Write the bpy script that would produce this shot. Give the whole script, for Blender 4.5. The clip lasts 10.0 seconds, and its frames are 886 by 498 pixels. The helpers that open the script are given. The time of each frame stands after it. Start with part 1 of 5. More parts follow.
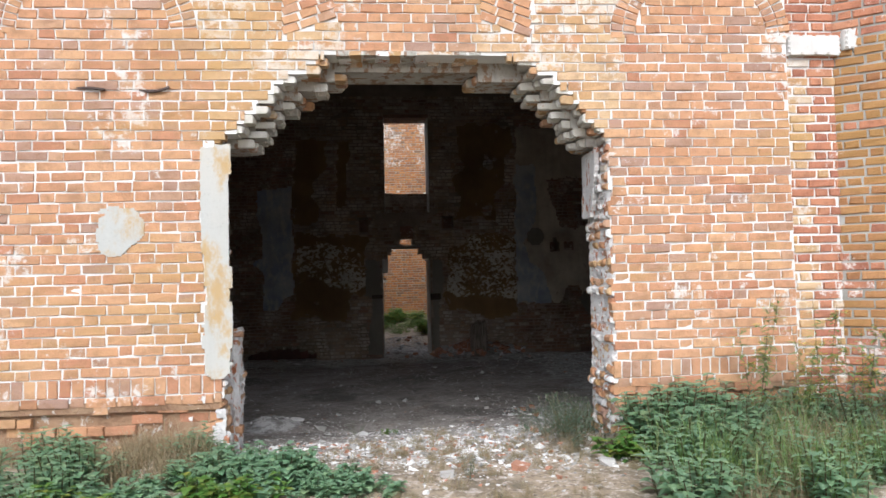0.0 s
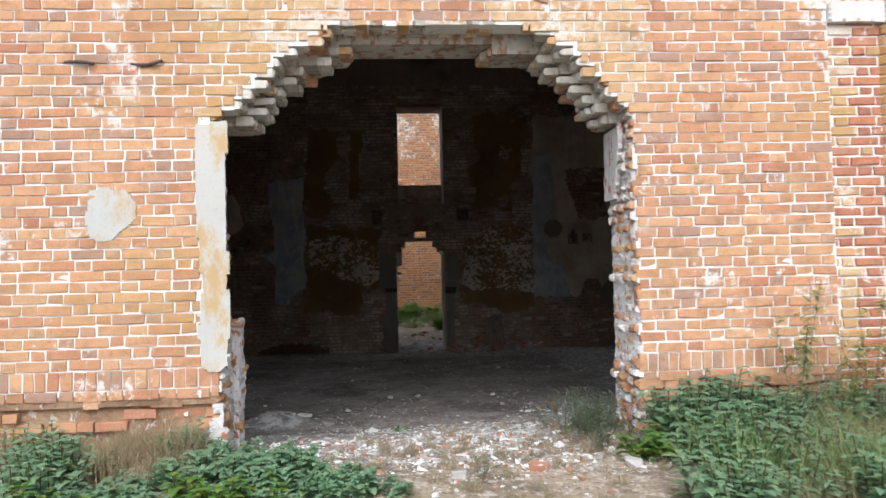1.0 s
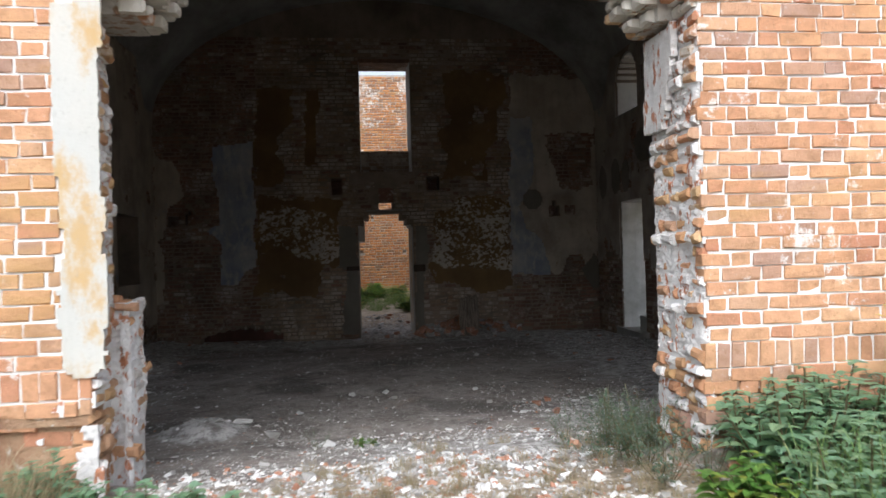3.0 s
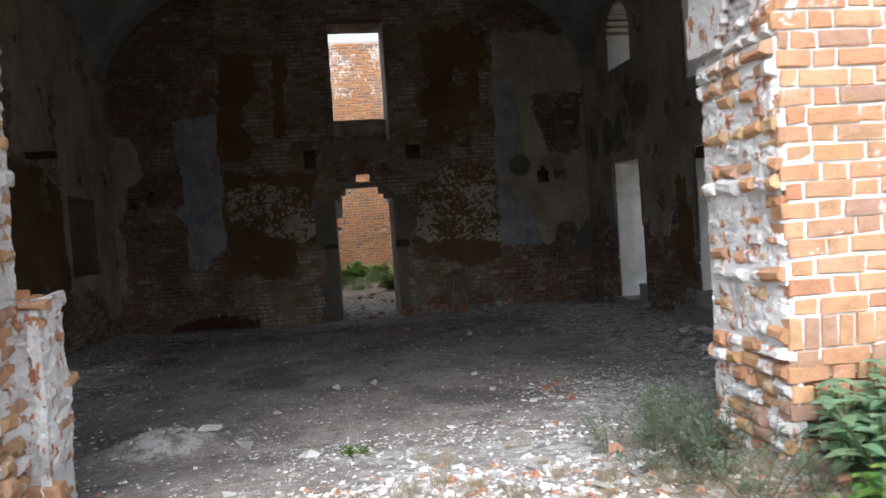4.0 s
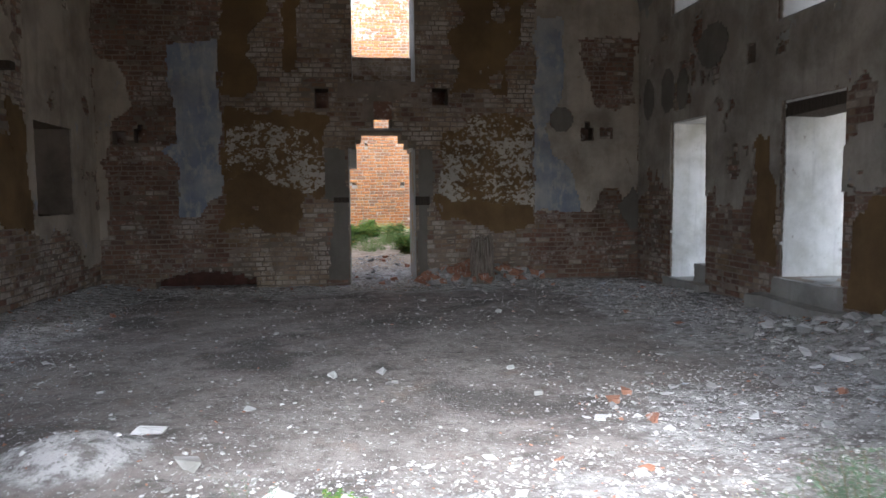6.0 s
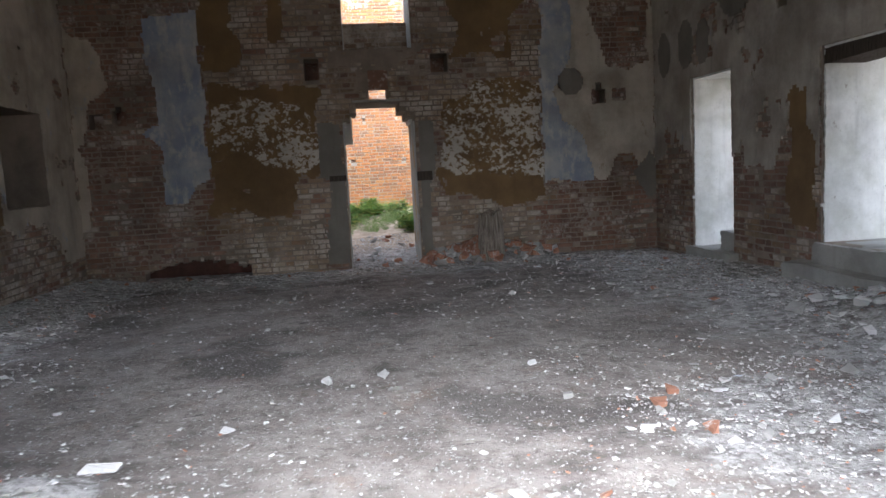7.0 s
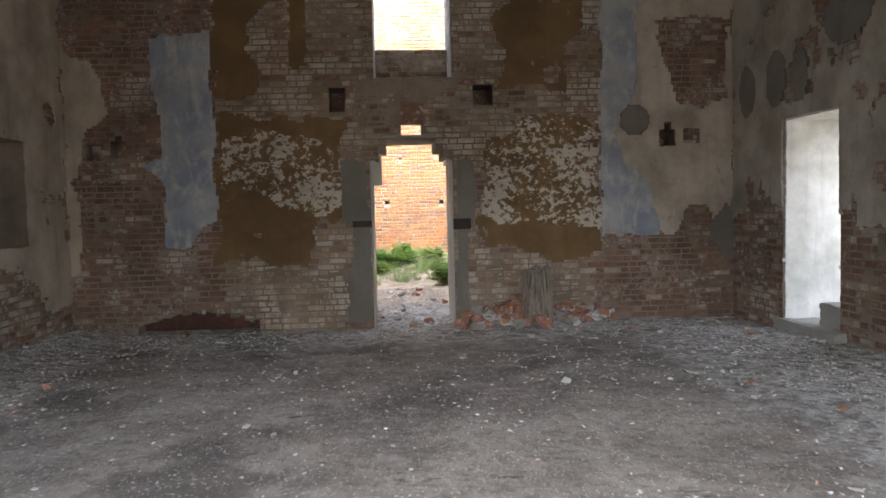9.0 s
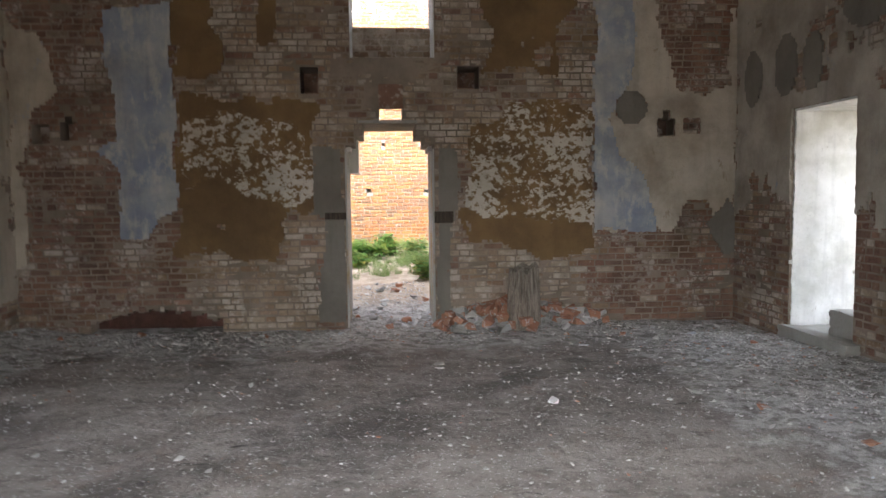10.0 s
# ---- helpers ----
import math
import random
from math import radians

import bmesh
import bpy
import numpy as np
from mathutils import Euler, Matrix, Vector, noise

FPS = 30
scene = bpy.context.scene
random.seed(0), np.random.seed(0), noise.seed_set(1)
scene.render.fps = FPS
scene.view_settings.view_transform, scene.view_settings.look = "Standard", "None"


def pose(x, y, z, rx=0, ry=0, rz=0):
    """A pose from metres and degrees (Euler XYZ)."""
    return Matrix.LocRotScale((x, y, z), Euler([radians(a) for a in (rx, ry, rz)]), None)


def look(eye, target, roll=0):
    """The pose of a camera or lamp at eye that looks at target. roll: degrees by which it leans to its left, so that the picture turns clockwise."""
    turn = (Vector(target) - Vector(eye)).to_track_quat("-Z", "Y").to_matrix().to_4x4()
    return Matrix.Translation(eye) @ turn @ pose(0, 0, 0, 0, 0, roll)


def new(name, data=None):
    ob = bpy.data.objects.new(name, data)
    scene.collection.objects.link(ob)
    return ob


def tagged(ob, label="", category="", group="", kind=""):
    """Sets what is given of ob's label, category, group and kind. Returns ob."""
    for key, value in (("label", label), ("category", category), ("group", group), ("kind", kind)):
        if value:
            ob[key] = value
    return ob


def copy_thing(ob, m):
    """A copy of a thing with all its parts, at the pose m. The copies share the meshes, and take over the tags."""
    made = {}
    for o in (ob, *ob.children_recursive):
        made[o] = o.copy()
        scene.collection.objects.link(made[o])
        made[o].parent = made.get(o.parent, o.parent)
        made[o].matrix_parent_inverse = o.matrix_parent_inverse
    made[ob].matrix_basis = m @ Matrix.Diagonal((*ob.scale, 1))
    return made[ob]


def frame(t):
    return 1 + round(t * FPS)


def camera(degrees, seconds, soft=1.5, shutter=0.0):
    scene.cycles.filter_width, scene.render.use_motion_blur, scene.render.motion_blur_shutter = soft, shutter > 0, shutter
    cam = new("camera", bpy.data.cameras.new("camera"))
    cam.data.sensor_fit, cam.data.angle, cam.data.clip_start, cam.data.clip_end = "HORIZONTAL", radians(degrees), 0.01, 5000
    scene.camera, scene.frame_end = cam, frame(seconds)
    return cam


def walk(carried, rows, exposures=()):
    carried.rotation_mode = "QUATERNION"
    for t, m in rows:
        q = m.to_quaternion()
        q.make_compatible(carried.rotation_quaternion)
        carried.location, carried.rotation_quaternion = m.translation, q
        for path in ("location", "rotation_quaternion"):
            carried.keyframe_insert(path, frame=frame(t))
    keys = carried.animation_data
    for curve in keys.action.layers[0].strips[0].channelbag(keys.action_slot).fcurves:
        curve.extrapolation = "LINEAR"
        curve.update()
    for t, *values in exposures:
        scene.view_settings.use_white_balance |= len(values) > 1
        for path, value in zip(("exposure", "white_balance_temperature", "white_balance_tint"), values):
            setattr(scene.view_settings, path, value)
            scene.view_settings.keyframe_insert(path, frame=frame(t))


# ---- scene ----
cam = camera(63.0, 10.0, shutter=0.5)
PATH = [
    (0, (-0.088, -0.6, 1.923), (0.099, 1.39, 1.996), -1.3),
    (0.5, (-0.087, -0.483, 1.895), (0.133, 1.503, 1.967), -0.0),
    (1, (-0.005, -0.133, 1.824), (0.136, 1.861, 1.889), -1.4),
    (1.5, (0.007, 0.325, 1.81), (0.104, 2.323, 1.788), 0.6),
    (2, (-0.016, 0.811, 1.765), (0.124, 2.806, 1.76), -0.4),
    (2.2, (-0.012, 1.001, 1.747), (0.153, 2.994, 1.719), -1.2),
    (3.3, (0.002, 2.213, 1.66), (0.293, 4.192, 1.68), -2.6),
    (3.5, (-0.008, 2.428, 1.67), (0.292, 4.405, 1.681), -4.1),
    (4, (0.008, 2.966, 1.622), (0.305, 4.943, 1.564), -4.0),
    (4.5, (-0.009, 3.449, 1.607), (0.283, 5.427, 1.544), -2.0),
    (5, (-0.003, 3.947, 1.597), (0.299, 5.923, 1.515), -1.8),
    (5.5, (0.054, 4.474, 1.518), (0.318, 6.453, 1.403), 0.2),
    (7, (0.221, 5.862, 1.445), (0.455, 7.836, 1.226), -3.1),
    (7.5, (0.324, 6.352, 1.445), (0.574, 8.321, 1.198), -2.9),
    (8, (0.316, 6.834, 1.485), (0.663, 8.791, 1.265), -3.7),
    (8.5, (0.375, 7.299, 1.504), (0.561, 9.286, 1.371), -4.6),
    (9, (0.469, 7.728, 1.557), (0.6, 9.721, 1.452), -1.4),
    (9.5, (0.552, 8.154, 1.598), (0.696, 10.147, 1.5), -3.5),
    (10, (0.673, 8.583, 1.646), (0.832, 10.572, 1.502), -0.6),
]
EXPOSURES = [
    (0, -0.06, 5950, 10), (2.2, 0.0, 5980, 10), (3.5, 0.28, 5950, 10), (4.5, 0.65, 5800, 10), (5.5, 1.35, 5620, 10), (7.0, 1.84, 5650, 10),
    (8.0, 2.17, 5780, 10), (9.0, 2.48, 6000, 10), (10, 2.65, 6050, 10),
]
walk(cam, [(t, look(eye, target, roll)) for t, eye, target, roll in PATH], EXPOSURES)

# ---------------------------------------------------------------- light
world = bpy.data.worlds.new("overcast_sky")
scene.world = world
world.use_nodes = True
wn, wl = world.node_tree.nodes, world.node_tree.links
sky = wn.new("ShaderNodeTexSky")
sky.sky_type, sky.sun_disc = "NISHITA", False
sky.sun_elevation, sky.sun_rotation = radians(47), radians(190)
sky.air_density, sky.dust_density, sky.ozone_density = 1.0, 6.0, 1.0
pale = wn.new("ShaderNodeHueSaturation")
pale.inputs["Saturation"].default_value = 0.35
wl.new(sky.outputs[0], pale.inputs["Color"])
wl.new(pale.outputs[0], wn["Background"].inputs["Color"])
wn["Background"].inputs["Strength"].default_value = 0.27

sun_data = bpy.data.lights.new("sun", "SUN")
sun_data.energy, sun_data.angle, sun_data.color = 0.5, radians(55), (1.0, 0.96, 0.9)
sun = new("sun", sun_data)
sun.matrix_world = look((-3.5, -16, 22), (0, 4, 0))


# ---------------------------------------------------------------- materials
def material(name, base=(0.5, 0.5, 0.5), rough=0.9):
    m = bpy.data.materials.new(name)
    m.use_nodes = True
    b = m.node_tree.nodes["Principled BSDF"]
    b.inputs["Base Color"].default_value = (*base, 1)
    b.inputs["Roughness"].default_value = rough
    b.inputs["Specular IOR Level"].default_value = 0.25
    return m


class Nodes:
    """Short calls for a material's nodes, in world coordinates."""

    def __init__(self, m):
        self.m, self.n, self.l = m, m.node_tree.nodes, m.node_tree.links
        self.bsdf = self.n["Principled BSDF"]
        self.co = self.n.new("ShaderNodeNewGeometry").outputs["Position"]

    def noise(self, scale, detail=5, rough=0.6, stretch=None):
        t = self.n.new("ShaderNodeTexNoise")
        t.inputs["Scale"].default_value, t.inputs["Detail"].default_value, t.inputs["Roughness"].default_value = scale, detail, rough
        co = self.co
        if stretch:
            mp = self.n.new("ShaderNodeMapping")
            mp.inputs["Scale"].default_value = stretch
            self.l.new(co, mp.inputs["Vector"])
            co = mp.outputs[0]
        self.l.new(co, t.inputs["Vector"])
        return t.outputs["Fac"]

    def ramp(self, fac, lo, hi, a=0.0, b=1.0):
        r = self.n.new("ShaderNodeMapRange")
        r.interpolation_type = "SMOOTHSTEP"
        for k, v in zip(("From Min", "From Max", "To Min", "To Max"), (lo, hi, a, b)):
            r.inputs[k].default_value = v
        self.l.new(fac, r.inputs["Value"])
        return r.outputs["Result"]

    def mix(self, fac, a, b):
        x = self.n.new("ShaderNodeMix")
        x.data_type = "RGBA"
        for sock, v in ((x.inputs[0], fac), (x.inputs[6], a), (x.inputs[7], b)):
            if isinstance(v, tuple):
                sock.default_value = (*v, 1)
            elif isinstance(v, (int, float)):
                sock.default_value = v
            else:
                self.l.new(v, sock)
        return x.outputs[2]

    def math(self, op, a, b):
        x = self.n.new("ShaderNodeMath")
        x.operation = op
        for sock, v in zip(x.inputs, (a, b)):
            if isinstance(v, (int, float)):
                sock.default_value = v
            else:
                self.l.new(v, sock)
        return x.outputs[0]

    def axis(self, i):
        s = self.n.new("ShaderNodeSeparateXYZ")
        self.l.new(self.co, s.inputs[0])
        return s.outputs[i]

    def island(self):
        return self.n.new("ShaderNodeNewGeometry").outputs["Random Per Island"]

    def each(self):
        return self.n.new("ShaderNodeObjectInfo").outputs["Random"]

    def pick(self, fac, colours):
        r = self.n.new("ShaderNodeValToRGB")
        e = r.color_ramp.elements
        while len(e) < len(colours):
            e.new(0.5)
        for i, c in enumerate(colours):
            e[i].position, e[i].color = i / max(1, len(colours) - 1), (*c, 1)
        self.l.new(fac, r.inputs[0])
        return r.outputs[0]

    def colour(self, c):
        self.l.new(c, self.bsdf.inputs["Base Color"])

    def bump(self, h, strength=0.5, distance=0.01):
        b = self.n.new("ShaderNodeBump")
        b.inputs["Strength"].default_value, b.inputs["Distance"].default_value = strength, distance
        self.l.new(h, b.inputs["Height"])
        self.l.new(b.outputs[0], self.bsdf.inputs["Normal"])


def brick_material(name, tones, single, wash=0.0, wash_colour=(0.66, 0.64, 0.6), stain=0.0, stain_colour=(0.34, 0.2, 0.07), dirt=0.0):
    """Fired brick: a tone for each brick, mottling, whitewash remains, ochre run-down and soot."""
    m = material(name, tones[0], 0.92)
    k = Nodes(m)
    c = k.pick(k.each() if single else k.island(), tones)
    c = k.mix(k.ramp(k.noise(7, 7, 0.7), 0.42, 0.68, 0, 0.55), c, tuple(v * 0.5 for v in tones[0]))
    c = k.mix(k.ramp(k.noise(24, 5, 0.7), 0.56, 0.66, 0, 0.4), c, tuple(v * 0.42 for v in tones[0]))
    c = k.mix(k.ramp(k.noise(60, 4), 0.55, 0.75, 0, 0.35), c, tuple(min(1, v * 1.5) for v in tones[0]))
    if wash:
        c = k.mix(k.ramp(k.math("ADD", k.math("MULTIPLY", k.noise(1.6, 5, 0.6), 0.5), k.math("MULTIPLY", k.noise(9, 7, 0.75), 0.5)), 0.66 - 0.24 * wash, 0.70 - 0.2 * wash, 0, 0.85), c, wash_colour)
    if stain:
        c = k.mix(k.ramp(k.noise(0.9, 6, 0.68, (0.5, 1, 1.6)), 0.64 - 0.25 * stain, 0.84 - 0.2 * stain, 0, 0.75), c, stain_colour)
    if dirt:
        c = k.mix(k.ramp(k.noise(1.3, 6, 0.65), 0.35, 0.75, 0, dirt), c, (0.045, 0.036, 0.03))
    k.colour(c)
    k.bump(k.math("ADD", k.noise(45, 6, 0.7), k.math("MULTIPLY", k.noise(14, 5, 0.7), 0.8)), 0.7, 0.014)
    return m


def plaster_material(name, base, second, flake=None, flake_range=(0.55, 0.58), dirt=0.35, scale=1.0, streak=0.3, relief=0.4, clusters=0.0):
    """Old lime plaster: two washes, flaking, run-down streaks and grime."""
    m = material(name, base, 0.95)
    k = Nodes(m)
    c = k.mix(k.ramp(k.noise(1.1 * scale, 6, 0.6), 0.38, 0.66), base, second)
    if flake:
        f = k.noise(4.5 * scale, 9, 0.68, (0.85, 0.85, 1.1) if clusters else (1, 1, 0.6))
        if clusters:
            f = k.math("ADD", k.math("MULTIPLY", f, 1 - clusters), k.math("MULTIPLY", k.noise(1.3, 4, 0.6), clusters))
        c = k.mix(k.ramp(f, *flake_range), c, flake)
    c = k.mix(k.ramp(k.noise(2.2, 5, 0.6, (2.5, 2.5, 0.25)), 0.5, 0.8, 0, streak), c, tuple(v * 0.45 for v in base))
    c = k.mix(k.ramp(k.noise(0.8, 7, 0.7), 0.4, 0.75, 0, dirt), c, tuple(v * 0.28 for v in second))
    c = k.mix(k.ramp(k.noise(30, 4), 0.58, 0.7, 0, 0.25), c, tuple(v * 0.6 for v in second))
    k.colour(c)
    k.bump(k.noise(22, 7, 0.65), relief, 0.01 if relief < 0.5 else 0.03)
    return m


ORANGE = [(0.53, 0.294, 0.162), (0.47, 0.242, 0.14), (0.56, 0.331, 0.19), (0.42, 0.194, 0.118), (0.55, 0.31, 0.168), (0.35, 0.226, 0.179), (0.58, 0.352, 0.196), (0.5, 0.273, 0.157)]
DULL = [(0.29, 0.17, 0.12), (0.24, 0.135, 0.10), (0.33, 0.205, 0.15), (0.22, 0.145, 0.115), (0.30, 0.19, 0.145)]
M_FACE = brick_material("orange_brick", ORANGE, True, wash=0.42, wash_colour=(0.68, 0.66, 0.63), stain=0.70, stain_colour=(0.43, 0.265, 0.115))
M_FACE_J = brick_material("orange_brick_field", ORANGE, False, wash=0.42, wash_colour=(0.68, 0.66, 0.63), stain=0.70, stain_colour=(0.43, 0.265, 0.115))
M_WASHED = brick_material("lime_washed_brick", [(0.55, 0.36, 0.20), (0.50, 0.30, 0.15), (0.60, 0.44, 0.28), (0.52, 0.33, 0.18), (0.48, 0.24, 0.13)], False, wash=0.62, wash_colour=(0.68, 0.65, 0.60), stain=0.95, stain_colour=(0.43, 0.27, 0.11))
M_DARKRED = brick_material("dark_red_brick", [(0.42, 0.18, 0.11), (0.46, 0.21, 0.12), (0.36, 0.15, 0.10), (0.48, 0.24, 0.14)], False, wash=0.42, wash_colour=(0.68, 0.64, 0.6))
YARD = [(0.454, 0.213, 0.086), (0.389, 0.177, 0.075), (0.497, 0.25, 0.103), (0.324, 0.152, 0.081), (0.216, 0.146, 0.103), (0.486, 0.268, 0.115)]
M_FAR = brick_material("yard_brick", YARD, False, wash=0.2, stain=0.3)
M_FAR_TOP = brick_material("weathered_yard_brick", YARD, False, wash=0.62)
M_IN_RED = brick_material("sooty_red_brick", DULL, False, wash=0.62, wash_colour=(0.52, 0.46, 0.41), stain=0.6, stain_colour=(0.19, 0.11, 0.06), dirt=0.6)
CHALKY = [(0.45, 0.37, 0.28), (0.33, 0.24, 0.17), (0.52, 0.45, 0.37), (0.28, 0.17, 0.11), (0.38, 0.29, 0.20), (0.56, 0.50, 0.43), (0.30, 0.21, 0.14)]
M_IN_PALE_S = brick_material("sooty_washed_brick_piece", CHALKY, True, wash=0.7, wash_colour=(0.60, 0.53, 0.45), stain=0.75, stain_colour=(0.23, 0.15, 0.075), dirt=0.6)
M_IN_PALE = brick_material("sooty_washed_brick", CHALKY, False, wash=0.7, wash_colour=(0.60, 0.53, 0.45), stain=0.75, stain_colour=(0.23, 0.15, 0.075), dirt=0.6)
M_MORTAR = plaster_material("lime_mortar", (0.72, 0.715, 0.705), (0.64, 0.625, 0.60), flake=(0.50, 0.38, 0.23), flake_range=(0.60, 0.72), dirt=0.10, scale=0.7)
M_RUBBLE = plaster_material("broken_masonry", (0.58, 0.56, 0.53), (0.42, 0.38, 0.34), flake=(0.42, 0.17, 0.09), flake_range=(0.60, 0.64), dirt=0.3)
# Red-brown brick, its colour darkened to stand for the foot hollow's shade.
M_HOLLOW_SHADE = brick_material("shade_dark_brick", [(0.17, 0.085, 0.065), (0.13, 0.07, 0.055), (0.21, 0.10, 0.08)], False, dirt=0.6)
M_SOFFIT = plaster_material("flaking_soffit_plaster", (0.50, 0.48, 0.44), (0.40, 0.37, 0.32), flake=(0.30, 0.19, 0.12), flake_range=(0.52, 0.56), dirt=0.35, scale=2.2, relief=0.9)
M_BASE = plaster_material("crumbled_wall_foot", (0.40, 0.27, 0.17), (0.30, 0.18, 0.11), flake=(0.58, 0.54, 0.48), flake_range=(0.58, 0.62), dirt=0.6, scale=3, relief=1.0)
M_SOOT = plaster_material("sooty_mortar", (0.31, 0.255, 0.205), (0.20, 0.165, 0.13), dirt=0.5)
M_WHITE = plaster_material("white_lime_plaster", (0.80, 0.80, 0.78), (0.62, 0.62, 0.57), flake=(0.45, 0.42, 0.37), flake_range=(0.63, 0.68), dirt=0.45, streak=0.45, scale=1.6, relief=0.25)
M_STRIP = plaster_material("grey_lime_render", (0.45, 0.455, 0.435), (0.49, 0.475, 0.43), flake=(0.45, 0.32, 0.165), flake_range=(0.50, 0.62), dirt=0.15, streak=0.2, scale=0.5)
M_REVEAL = plaster_material("cream_reveal_plaster", (0.66, 0.64, 0.59), (0.54, 0.51, 0.45), dirt=0.3, streak=0.35, relief=0.3)
M_JAMB = plaster_material("crumbling_jamb_mortar", (0.78, 0.77, 0.76), (0.62, 0.60, 0.58), flake=(0.46, 0.20, 0.11), flake_range=(0.555, 0.585), dirt=0.2, scale=3.0, relief=0.9)
M_STEP = plaster_material("grey_cream_broken_plaster", (0.62, 0.60, 0.55), (0.50, 0.47, 0.41), flake=(0.44, 0.25, 0.14), flake_range=(0.62, 0.67), dirt=0.3, scale=2.5, relief=0.7)
M_BROWN = plaster_material("brown_paint_plaster", (0.23, 0.150, 0.072), (0.165, 0.108, 0.056), dirt=0.4, streak=0.25, flake=(0.40, 0.33, 0.25), flake_range=(0.66, 0.70))
M_FLAKED = plaster_material("flaked_brown_plaster", (0.23, 0.150, 0.072), (0.165, 0.108, 0.056), flake=(0.58, 0.54, 0.47), flake_range=(0.50, 0.52), clusters=0.42, scale=3.0, dirt=0.4, streak=0.25)
M_BLUE = plaster_material("blue_paint_plaster", (0.27, 0.315, 0.405), (0.46, 0.465, 0.465), flake=(0.52, 0.51, 0.48), flake_range=(0.47, 0.62), dirt=0.45, streak=0.4)
M_CREAM = plaster_material("cream_plaster", (0.58, 0.52, 0.43), (0.42, 0.355, 0.275), flake=(0.34, 0.26, 0.18), flake_range=(0.60, 0.70), dirt=0.5, streak=0.4)
M_GREY = plaster_material("grey_plaster", (0.47, 0.43, 0.37), (0.32, 0.285, 0.235), flake=(0.27, 0.30, 0.36), flake_range=(0.60, 0.72), dirt=0.6, streak=0.5)
M_TAN = plaster_material("tan_plaster", (0.52, 0.455, 0.365), (0.40, 0.345, 0.27), flake=(0.36, 0.39, 0.44), flake_range=(0.60, 0.72), dirt=0.5, streak=0.5)
M_CEMENT = plaster_material("cement_patch", (0.23, 0.215, 0.185), (0.18, 0.165, 0.14), dirt=0.3)
M_STONE = plaster_material("white_stone", (0.72, 0.71, 0.68), (0.6, 0.58, 0.55), dirt=0.15)
M_SILL = plaster_material("grey_stone", (0.42, 0.41, 0.38), (0.30, 0.29, 0.26), dirt=0.4)
M_VAULT = plaster_material("sooty_vault_plaster", (0.36, 0.37, 0.345), (0.26, 0.26, 0.24), dirt=0.6)


def wood_material(name, a, b):
    m = material(name, a, 0.85)
    k = Nodes(m)
    c = k.mix(k.ramp(k.noise(6, 7, 0.7, (6, 6, 0.5)), 0.35, 0.68), a, b)
    c = k.mix(k.ramp(k.noise(30, 3, 0.5, (3, 3, 0.2)), 0.55, 0.65, 0, 0.6), c, tuple(v * 0.3 for v in a))
    k.colour(c)
    k.bump(k.noise(14, 6, 0.7, (5, 5, 0.4)), 0.8, 0.02)
    return m


M_STUMP = wood_material("weathered_grey_wood", (0.34, 0.295, 0.245), (0.10, 0.08, 0.062))
M_BEAM = wood_material("charred_wood", (0.085, 0.066, 0.05), (0.045, 0.036, 0.028))
M_IRON = material("rusty_iron", (0.07, 0.05, 0.045), 0.7)


# ---------------------------------------------------------------- building helpers
def part(name, bm, mat, parent=None, label="", smooth=False):
    """Links a bmesh as one mesh object, under a thing or a part if one is given."""
    me = bpy.data.meshes.new(name)
    bm.to_mesh(me)
    bm.free()
    for mm in (mat if isinstance(mat, (list, tuple)) else [mat]):
        me.materials.append(mm)
    if smooth:
        me.shade_smooth()
    ob = new(name, me)
    if parent:
        ob.parent = parent
    if label:
        ob["label"] = label
    return ob


def from_arrays(name, verts, faces, mat, parent=None, slots=None, smooth=False):
    me = bpy.data.meshes.new(name)
    me.from_pydata([tuple(v) for v in verts], [], [tuple(f) for f in faces])
    for mm in (mat if isinstance(mat, (list, tuple)) else [mat]):
        me.materials.append(mm)
    if slots is not None:
        me.polygons.foreach_set("material_index", slots)
    if smooth:
        me.shade_smooth()
    me.update()
    ob = new(name, me)
    if parent:
        ob.parent = parent
    return ob


def structure(ob, label="", category=""):
    return tagged(ob, label, category, "", "structure")


def box(bm, x0, x1, y0, y1, z0, z1):
    vs = [bm.verts.new(p) for p in ((x0, y0, z0), (x1, y0, z0), (x1, y1, z0), (x0, y1, z0), (x0, y0, z1), (x1, y0, z1), (x1, y1, z1), (x0, y1, z1))]
    for f in ((0, 3, 2, 1), (4, 5, 6, 7), (0, 1, 5, 4), (1, 2, 6, 5), (2, 3, 7, 6), (3, 0, 4, 7)):
        bm.faces.new([vs[i] for i in f])
    return vs


